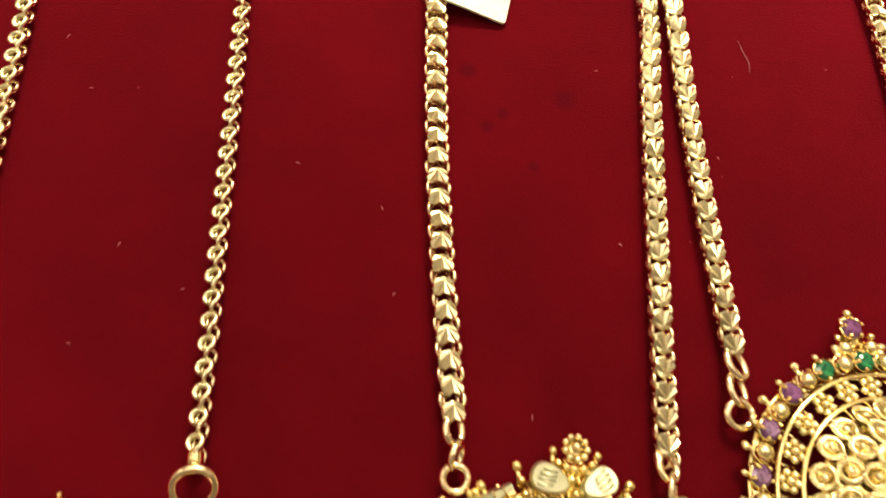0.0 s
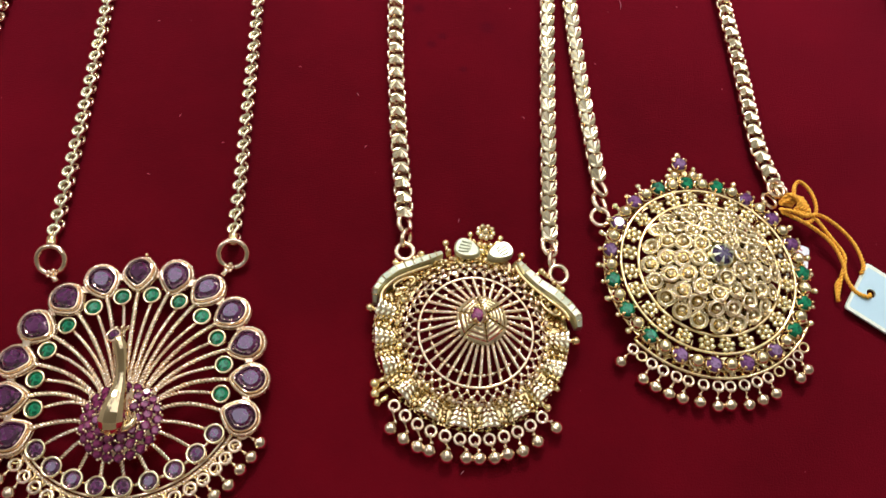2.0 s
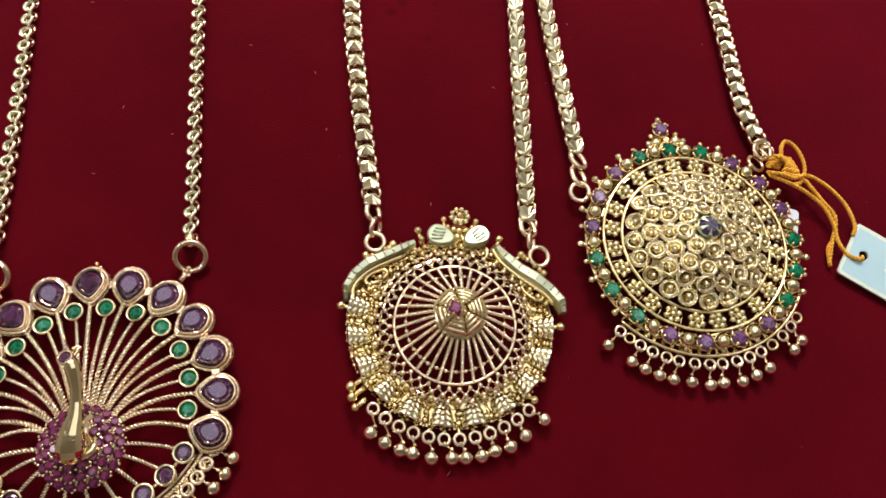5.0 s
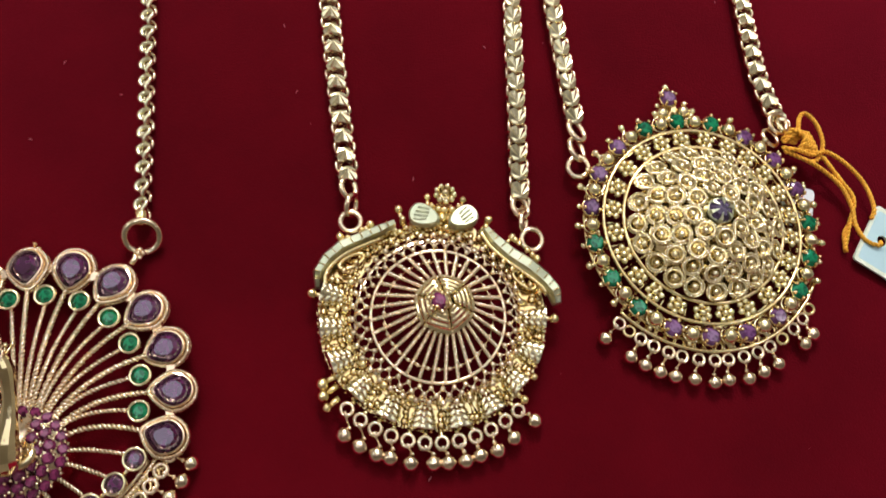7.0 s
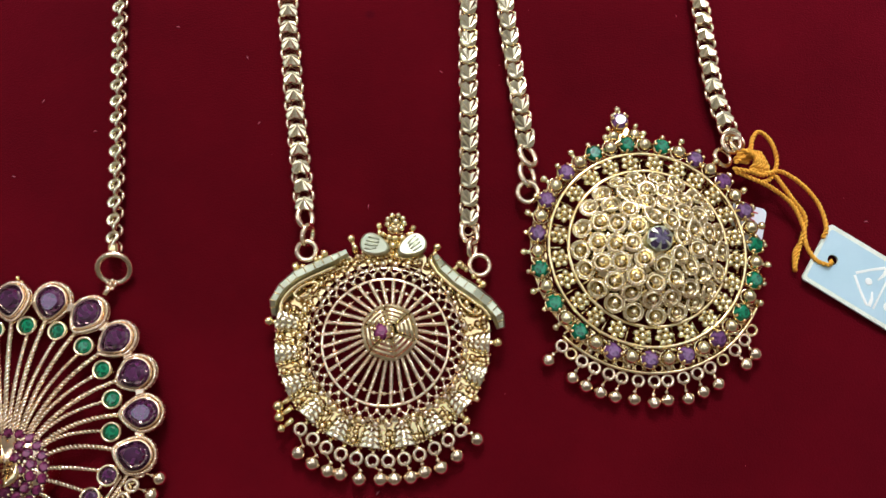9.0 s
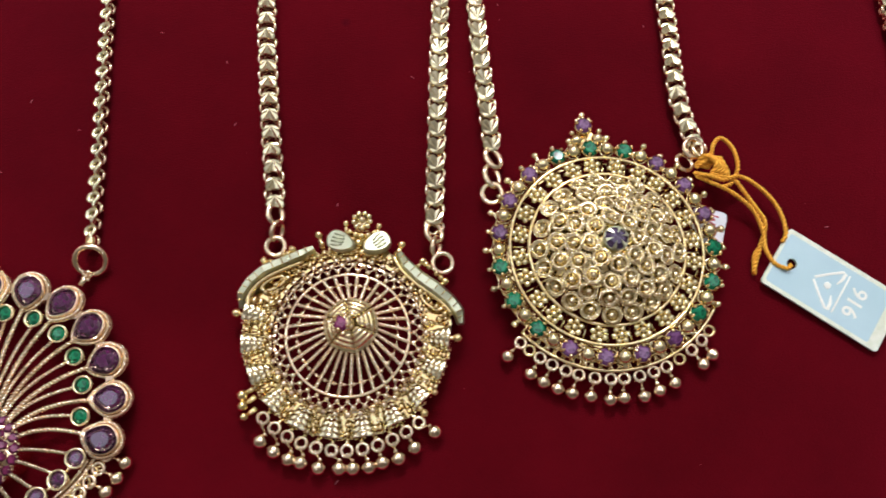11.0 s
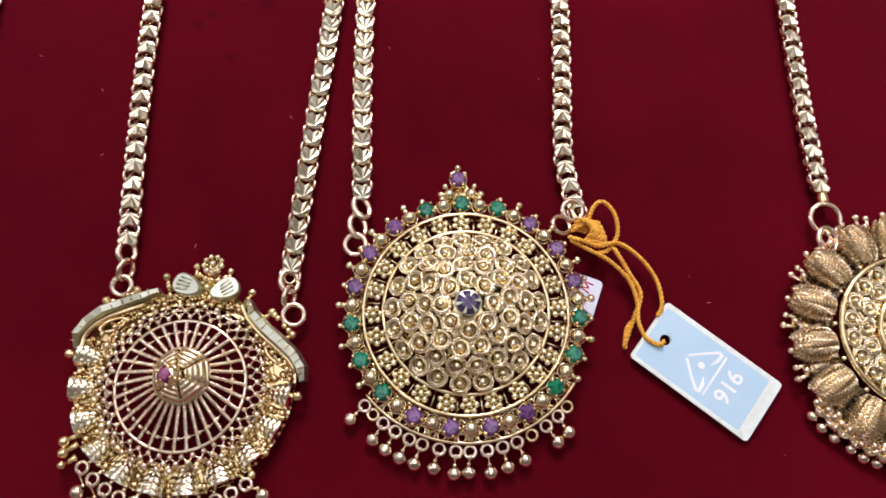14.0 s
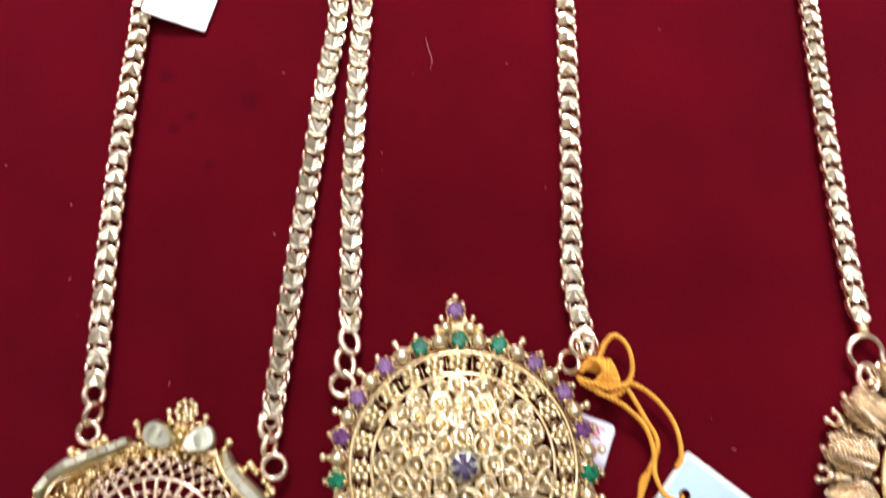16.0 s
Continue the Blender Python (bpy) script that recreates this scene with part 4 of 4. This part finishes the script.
    ring(gb, 0, 0, -0.3, 1.42, 0.16, 14, 5)
    tube(gb, [(0.4, 0, -1.2), (2.1, 0, -0.5)], 0.45, 6)
    BALL = gb.mesh("ball", PALE)
    kinds = "GGPPPGGGPPPPGGGPPPG"
    spots = []
    for i, kd in enumerate(kinds):
        a = 90 - 360 / 19 * i
        m = T(*polar(20.5, a, 4.5), a, rnd.uniform(-6, 6), rnd.uniform(-6, 6))
        prong_stone(pend, m, 1.62, None, "")
        stone(pend, m @ T(0, 0, 0.15), 1.62, GREEN if kd == "G" else VIOLET, "round green stone" if kd == "G" else "round violet stone", 0.75)
        am = a - 180 / 19
        place("ball", BALL, pend, T(*polar(20.4, am, 4.5), am))
        low_side = -142 < ((am + 180) % 360 - 180) < -34
        for aa, rr, ok in ((am, 0.72, not low_side), (a, 0.55, not (-142 < ((a + 180) % 360 - 180) < -34))):
            if ok and not (i == 0 and aa == a):
                spots.append((*polar(22.9 if rr > 0.6 else 22.6, aa, 4.0), rr * 1.05))
    # peak
    for x, y, r_ in ((-2.2, 22.6, 1.05), (2.0, 22.6, 1.05), (-3.6, 21.6, 0.55), (3.4, 21.7, 0.55), (-2.9, 24.3, 0.5), (2.6, 24.3, 0.5), (-0.4, 28.0, 0.62), (-1.6, 26.9, 0.4), (0.9, 26.9, 0.4), (-1.1, 27.1, 0.45)):
        spots.append((x, y, 4.0, r_ * 1.2))
    grains(pend, "grain", PALE, spots, 10)
    gp = Geo()
    slab(gp, [(-3.6, 20.6), (3.6, 20.6), (1.2, 25.2), (-0.4, 27.6), (-1.6, 25.2)], 2.2, 2.8, 0.2)
    part("peak_plate", gp, GOLD, pend)
    m = T(-0.4, 25.6, 4.2)
    prong_stone(pend, m, 1.62, None, "")
    stone(pend, m @ T(0, 0, 0.15), 1.62, VIOLET, "round violet stone", 0.75)
    drops(pend, 24.2, 27.7, [-139, -128.5, -122.5, -116, -110.3, -103.2, -96.3, -90.5, -83.5, -77, -70.8, -57, -50.5], 1.36, ROSE, seed=7)
    loops(pend, 24.2, [-134, -64, -45], 0.95, 0.33, 2.6, GOLD)
    loops(pend, 19.9, [9.47 * i for i in range(38)], 1.0, 0.32, 2.9, GOLD)
    loops(pend, 21.9, [-140 + 4.6 * i for i in range(24)], 0.75, 0.28, 2.7, GOLD)
    wire_ring(nk, 65.3, 18.4, 2.4, 1.95, 0.58, ROSE, (0, 5, 0))
    wire_ring(nk, 65.7, 22.0, 2.3, 1.6, 0.62, ROSE, (10, 0, 30), 1.4)
    wire_ring(nk, 66.4, 25.8, 2.2, 1.45, 0.66, ROSE, (20, 0, 22), 1.5)
    wire_ring(nk, 104.1, 21.1, 3.0, 1.8, 0.5, ROSE, (20, 0, 20))
    wire_ring(nk, 106.4, 23.9, 3.2, 2.0, 0.5, ROSE, (0, 4, 10), 1.0)
    wire_ring(nk, 107.5, 23.3, 2.6, 1.3, 0.5, PALE, (30, 0, 40), 1.3)
    left = [(66.4, 28.7), (66.4, 42), (66.6, 57.6), (67.3, 76), (68.3, 94.3)]
    right = [(107.2, 25.7), (106.3, 31), (105.9, 38), (107.2, 57), (108.1, 76), (108.7, 93.7)]
    chain(nk, loop_line(left, right), [(0, 12), (0.44, 10), (0.56, -6), (1, 3)], 1.75, flip=True)


# ---- necklace with the woven lobed pendant ----
def lobed_necklace():
    CX, CY = 166.7, -1.6
    nk = thing("necklace", CX, CY, 0, "gold chain necklace with round pendant of woven wire lobes", "necklace", "necklaces on the board")
    g = Geo()
    ring(g, 0, 0, 5.0, 14.0, 0.5, 60, 8)
    ring(g, 0, 0, 5.9, 7.6, 0.5, 40, 8)
    lathe(g, [(13.0, 4.0), (13.0, 4.3), (9, 5.0), (0, 5.8)], 40)
    lathe(g, [(19.0, 0.15), (19.0, 1.6), (18.4, 1.6), (18.4, 0.15)], 48, None, False, True)
    tube(g, [polar(23.2, -150 + 120 * i / 40, 2.6) for i in range(41)], 0.5, 7)
    band(g, 20.6, 23.0, 1.6, 2.4, -150, -30, 40)
    pend = part("pendant", g, GOLD, nk, "round gold disc with lobed rim")
    gm = Geo()
    band(gm, 13.6, 20.4, 0.7, 1.3, 0, 360, 60)
    rg = random.Random(17)
    for k in range(260):
        ball(gm, *polar(rg.uniform(14.2, 21.2), rg.uniform(0, 360), 1.5), rg.uniform(0.4, 0.8), 6, 4)
    part("backing", gm, MATT, pend, "matt gold plate under the lobes")
    gl = Geo()
    ROPES, PER, NU = 10, 8, 121
    NV = ROPES * PER + 1
    v = []
    for i in range(NU):
        u = -1 + 2 * i / (NU - 1)
        w_ = 0.95 + 2.2 * math.sqrt(max(0, 1 - (u * 0.97) ** 2))
        hgt = 0.5 + 2.5 * math.sqrt(max(0, 1 - (u * 0.97) ** 2))
        for k in range(NV):
            x_ = k / PER
            fr_ = x_ % 1.0
            s_ = 2 * x_ / ROPES - 1
            round_ = math.sin(math.pi * fr_) ** 0.6
            twist = math.cos(2 * math.pi * (u * 6.2 + (fr_ if int(x_) % 2 else 1 - fr_) * 1.1))
            d = 0.08 * round_ + 0.27 * twist
            v.append((math.sin(s_ * 1.62) * (w_ + d), 4.1 * u, math.cos(s_ * 1.62) * (hgt + d)))
    f = [(NV * i + k, NV * i + k + 1, NV * i + NV + k + 1, NV * i + NV + k) for i in range(NU - 1) for k in range(NV - 1)]
    f += [tuple(range(NV)), tuple(NV * (NU - 1) + k for k in reversed(range(NV)))]
    gl.add(v, f, True)
    lobe = gl.mesh("lobe", MATT)
    spots = []
    for i in range(15):
        a = 111 + 24.2 * i
        if i * 24.2 > 350:
            continue
        place("lobe", lobe, pend, T(*polar(18.4, a, 2.5), a - 90))
        b_ = a + 12.1
        spots += [(*polar(21.4, b_, 2.8), 0.8), (*polar(23.0, b_ - 2.5, 2.6), 0.7), (*polar(15.0, b_, 4.6), 0.5), (*polar(23.6, b_ + 2.4, 2.8), 0.75), (*polar(23.2, a + 2, 3.2), 0.7)]
        for aa, R1 in ((b_ - 2.5, 23.0), (b_ + 2.4, 23.6), (a + 2, 23.2)):
            gp = Geo()
            tube(gp, [polar(20.4, aa, 2.2), polar(R1, aa, 2.7)], 0.42, 6)
            part("pin", gp, ROSE, pend)
    grains(pend, "grain", ROSE, spots)
    ros = rosette_mesh(1.6, PALE)
    rnd = random.Random(12)
    for r_, count in ((12.0, 22), (9.4, 17), (5.4, 10), (2.2, 4)):
        for i in range(count):
            a = 360 * i / count + r_ * 7
            place("rosette", ros, pend, T(*polar(r_, a, 4.6 + (14 - r_) * 0.12), a, rnd.uniform(-8, 8), rnd.uniform(-8, 8)))
    drops(pend, 22.9, 24.5, [-146 + 6.3 * i for i in range(18)], 1.1, ROSE, seed=9)
    grains(pend, "grain", ROSE, [(*polar(22.2, -149 + 4.1 * i, 2.9), 0.8) for i in range(30)])
    wire_ring(nk, 155.3, 21.4, 2.4, 2.9, 0.55, ROSE, (0, 6, 0))
    wire_ring(nk, 154.7, 17.0, 2.8, 2.0, 0.55, ROSE, (0, 4, 10), 1.15)
    wire_ring(nk, 178.9, 21.9, 2.4, 2.9, 0.55, ROSE, (0, -6, 0))
    wire_ring(nk, 179.4, 17.6, 2.8, 2.0, 0.55, ROSE, (0, 4, 10), 1.15)
    end_cap(nk, 155.7, 25.6, 2.1, 4)
    end_cap(nk, 178.5, 25.6, 2.1, -4)
    left = [(155.4, 28.0), (155.3, 42), (155.7, 59.4), (156.4, 76), (157.2, 93.1)]
    right = [(178.6, 28.0), (184, 43), (190, 59), (196, 76), (201, 93)]
    chain(nk, loop_line(left, right), [(0, 7), (0.44, 7), (0.56, -10), (1, -10)], 1.75)


fan_necklace()
wheel_necklace()
dome_necklace()
lobed_necklace()


# ---- plain chain at the board's end ----
def plain_necklace():
    nk = thing("necklace", -86, 40, 0, "gold link chain necklace laid straight on red velvet", "necklace", "necklaces on the board")
    left = [(-104, 22), (-104, 50), (-104, 90)]
    right = [(-69.2, 22), (-68.8, 45), (-68.4, 66), (-67.6, 78), (-67.0, 92)]
    chain(nk, loop_line(left, right), [(0, -20), (0.45, -20), (0.55, 30), (1, 30)], 1.6, "", True)


plain_necklace()


# ---- tags ----
def plate_with_hole(name, w, h, corner, hole, hole_r, thick, mat, parent, label=""):
    """A thin card, w by h, with rounded corners and a punched hole (mm, from its middle)."""
    bm = bmesh.new()
    pts = []
    for cx, cy, a0 in ((w / 2 - corner, h / 2 - corner, 0), (-w / 2 + corner, h / 2 - corner, 90), (-w / 2 + corner, -h / 2 + corner, 180), (w / 2 - corner, -h / 2 + corner, 270)):
        pts += [(cx + corner * math.cos(radians(a0 + 22.5 * k)), cy + corner * math.sin(radians(a0 + 22.5 * k))) for k in range(5)]
    loops = [pts]
    if hole:
        loops.append([(hole[0] + hole_r * math.cos(2 * math.pi * k / 16), hole[1] + hole_r * math.sin(2 * math.pi * k / 16)) for k in range(16)])
    edges = []
    for lp in loops:
        vs = [bm.verts.new((x / 1000, y / 1000, 0)) for x, y in lp]
        edges += [bm.edges.new((vs[i], vs[(i + 1) % len(vs)])) for i in range(len(vs))]
    bmesh.ops.triangle_fill(bm, edges=edges, use_beauty=True)
    ext = bmesh.ops.extrude_face_region(bm, geom=bm.faces[:])
    for e in ext["geom"]:
        if isinstance(e, bmesh.types.BMVert):
            e.co.z += thick / 1000
    bmesh.ops.recalc_face_normals(bm, faces=bm.faces)
    me = bpy.data.meshes.new(name)
    bm.to_mesh(me)
    bm.free()
    me.materials.append(mat)
    return place(name, me, parent, None, label)


def text_part(name, body, size, mat, parent, m, label="", depth=0.02, heavy=0.015):
    cu = bpy.data.curves.new(name, "FONT")
    cu.body, cu.size, cu.align_x, cu.align_y, cu.extrude, cu.offset = body, size / 1000, "CENTER", "CENTER", depth / 1000, heavy / 1000
    tmp = bpy.data.objects.new(name, cu)
    me = bpy.data.meshes.new_from_object(tmp)
    bpy.data.objects.remove(tmp)
    me.materials.clear()
    me.materials.append(mat)
    return place(name, me, parent, m, label)


def twine(g, pts, r):
    rope(g, spline(pts, 6), r, r * 3.6, False, 1, 6)


def price_tag():
    X, Y, A = 128.4, -6.7, -39.2
    tag = thing("price_tag", X, Y, A, "pale blue rectangular tag with silver print on orange cotton thread", "tag")
    lift = T(0, 0, 1.15, 0, 2.0, 1.2)
    c = plate_with_hole("card", 24.8, 12.7, 0.7, (-8.85, 0.1), 1.0, 0.45, CARD_EDGE, tag, "pale greenish tag card")
    mm = lift.copy()
    mm.translation /= 1000
    c.matrix_basis = mm
    f = plate_with_hole("face", 21.9, 11.0, 0.5, (-8.05, 0.15), 1.01, 0.03, CARD, tag, "pale blue printed face")
    mm = lift @ T(-0.8, -0.05, 0.44)
    mm.translation /= 1000
    f.matrix_basis = mm
    # print: the number and the mark read across the card
    P = lift @ T(0, 0, 0.50)
    text_part("number", "916", 4.3, SILVER_INK, tag, P @ T(4.95, -0.1, 0, 90), "silver printed number 916", 0.02, 0.07)
    g = Geo()
    for sy in (-1, 1):
        tube(g, [(2.3, 1.3 * sy, 0), (2.85, 2.6 * sy, 0), (2.95, 4.0 * sy, 0), (2.4, 4.15 * sy, 0), (0.2, 2.3 * sy, 0), (-1.95, 0.25 * sy, 0)], [0.15, 0.36, 0.42, 0.34, 0.28, 0.3], 6)
    ball(g, 0.9, 0.1, 0, 0.72, 10, 6)
    tube(g, [(3.85, -4.2, 0), (3.85, 4.2, 0)], 0.22, 6)
    part("mark", g, SILVER_INK, tag, "silver printed triangle mark", P @ T(-2.05, 0, 0) @ Matrix.Diagonal((1, 1, 0.15, 1)))
    # thread: knot by the pendant, two long legs to the hole, a loop and a loose end
    inv = T(X, Y, 0, A).inverted()
    g = Geo()
    lines = [
        [(104.0, 17.6, 4.6), (106.6, 16.4, 5.4), (109.5, 15.6, 4.6), (113.6, 16.3, 3.6), (117.6, 13.4, 3.0), (120.2, 9.2, 2.6), (120.7, 4.6, 2.4), (119.6, 2.6, 2.2)],
        [(104.4, 17.0, 4.4), (107.5, 15.0, 4.6), (111.4, 13.0, 3.6), (115.0, 9.4, 2.8), (116.2, 5.0, 2.4), (116.0, 1.8, 2.2), (117.2, -1.3, 2.0), (119.4, -2.7, 2.3), (120.6, -1.9, 1.6)],
        [(112.6, 15.6, 3.4), (115.2, 10.6, 2.9), (116.9, 6.6, 2.6), (115.2, 2.0, 1.6), (113.2, -2.6, 1.0)],
        [(104.6, 18.6, 4.6), (107.6, 20.4, 5.2), (109.2, 23.2, 4.6), (111.2, 24.6, 4.0), (113.4, 22.4, 3.4), (113.7, 18.4, 3.2), (111.6, 15.2, 3.4), (109.3, 14.4, 4.0)],
        [(116.0, 2.6, 1.4), (114.0, 0.6, 1.2), (113.4, -3.0, 0.9)],
    ]
    inv = inv @ Matrix.Translation((0.9, 0.7, 0))
    for ln in lines:
        twine(g, [inv @ Vector(q) for q in ln], 0.46)
    # knot
    for k in range(5):
        twine(g, [inv @ Vector(q) for q in [(105.2 + 0.5 * k, 19.4 - 0.2 * k, 3.6), (106.6 + 0.7 * k, 20.6 - 0.1 * k, 5.6 - 0.2 * k), (108.4 + 0.6 * k, 18.6 - 0.5 * k, 5.6 - 0.3 * k), (107.2 + 0.6 * k, 16.6 - 0.2 * k, 4.4)]], 0.55)
    part("thread", g, THREAD, tag, "orange cotton thread knotted to the ring")


def small_label():
    X, Y, A = 106.9, 7.6, -22.0
    lab = thing("paper_label", X, Y, A, "small white paper label with a red letter beneath the pendant", "label")
    c = plate_with_hole("card", 6.6, 8.4, 0.9, None, 0, 0.25, LABEL, lab, "white rounded card")
    c.matrix_basis = pose(0, 0, 0.0009)
    g = Geo()
    for a, b in (((0, 0), (0.2, 1.9)), ((0.2, 1.9), (0.9, 0.5)), ((0.9, 0.5), (1.6, 1.9)), ((1.6, 1.9), (1.8, 0))):
        tube(g, [(*a, 0), (*b, 0)], 0.14, 4)
    part("letter", g, RED_INK, lab, "red printed strokes", T(106.9, 7.6, 0, -22).inverted() @ T(108.6, 8.2, 1.2, 58))


def blank_tag():
    X, Y, A = 33.9, 101.9, 74.6
    tag = thing("price_tag", X, Y, A, "white rectangular tag resting on a gold chain", "tag")
    lift = pose(0, 0, 0.0020, 13)
    c = plate_with_hole("card", 24.0, 12.7, 0.6, (9.5, 0), 0.85, 0.45, CARD_EDGE, tag, "pale tag card")
    c.matrix_basis = lift
    f = plate_with_hole("face", 21.4, 11.2, 0.5, (8.7, 0), 0.86, 0.03, CARD, tag, "pale blue face")
    f.matrix_basis = lift @ pose(0.0008, 0.0003, 0.00044)
    g = Geo()
    twine(g, [(9.5, 0, 3.6), (12.5, 2.5, 4.4), (13.8, 5.2, 3.6), (12.8, 8.2, 2.2)], 0.45)
    part("thread", g, THREAD, tag, "orange cotton thread")


price_tag()
small_label()
blank_tag()

# ---- lint on the velvet ----
g = Geo()
rnd = random.Random(21)
SPECKS = [(-25.4, 47.6), (15.4, 38.8), (34.9, 19.6), (14, 53.1), (-15.7, 40.3), (-32.6, 75), (96.7, 80.4), (71.9, 61.9), (102.6, 54), (131.3, 6), (52.1, 46.2), (52.6, 79.5), (127.8, 87.2), (-30.7, 32.6), (-37.4, 85.1), (31.5, -32.3), (0.7, 61.2)]
for x, y in SPECKS:
    a, l_ = rnd.uniform(0, 6.3), rnd.uniform(0.25, 0.5)
    tube(g, [(x - l_ * math.cos(a), y - l_ * math.sin(a), 0.12), (x, y, 0.28), (x + l_ * math.cos(a), y + l_ * math.sin(a), 0.1)], [0.05, 0.12, 0.05], 5)
tube(g, spline([(80.8, 86.6, 0.1), (81.3, 84.0, 0.16), (81.9, 81.6, 0.18), (81.5, 79.4, 0.1)], 5), [0.03 + 0.08 * math.sin(math.pi * i / 15) for i in range(16)], 5)
for x, y, a in ((74, -43.2, 0.4), (78.6, -43.1, 2.2), (84.1, -43.9, 1.2)):
    c_, s_ = math.cos(a), math.sin(a)
    tube(g, spline([(x - 0.6 * c_, y - 0.6 * s_, 0.08), (x - 0.1 * s_, y + 0.15 * c_, 0.2), (x + 0.55 * c_, y + 0.5 * s_, 0.08)], 4), 0.06, 5)
for i in range(40):
    x, y, a = rnd.uniform(-70, 185), rnd.uniform(-60, 130), rnd.uniform(0, 6.3)
    l_ = rnd.uniform(0.08, 0.18)
    tube(g, [(x - l_ * math.cos(a), y - l_ * math.sin(a), 0.08), (x + l_ * math.cos(a), y + l_ * math.sin(a), 0.12)], 0.045, 4)
tagged(new("lint", g.mesh("lint", LINT)), "scattered pale specks of lint on the velvet", "lint", "", "stuff")
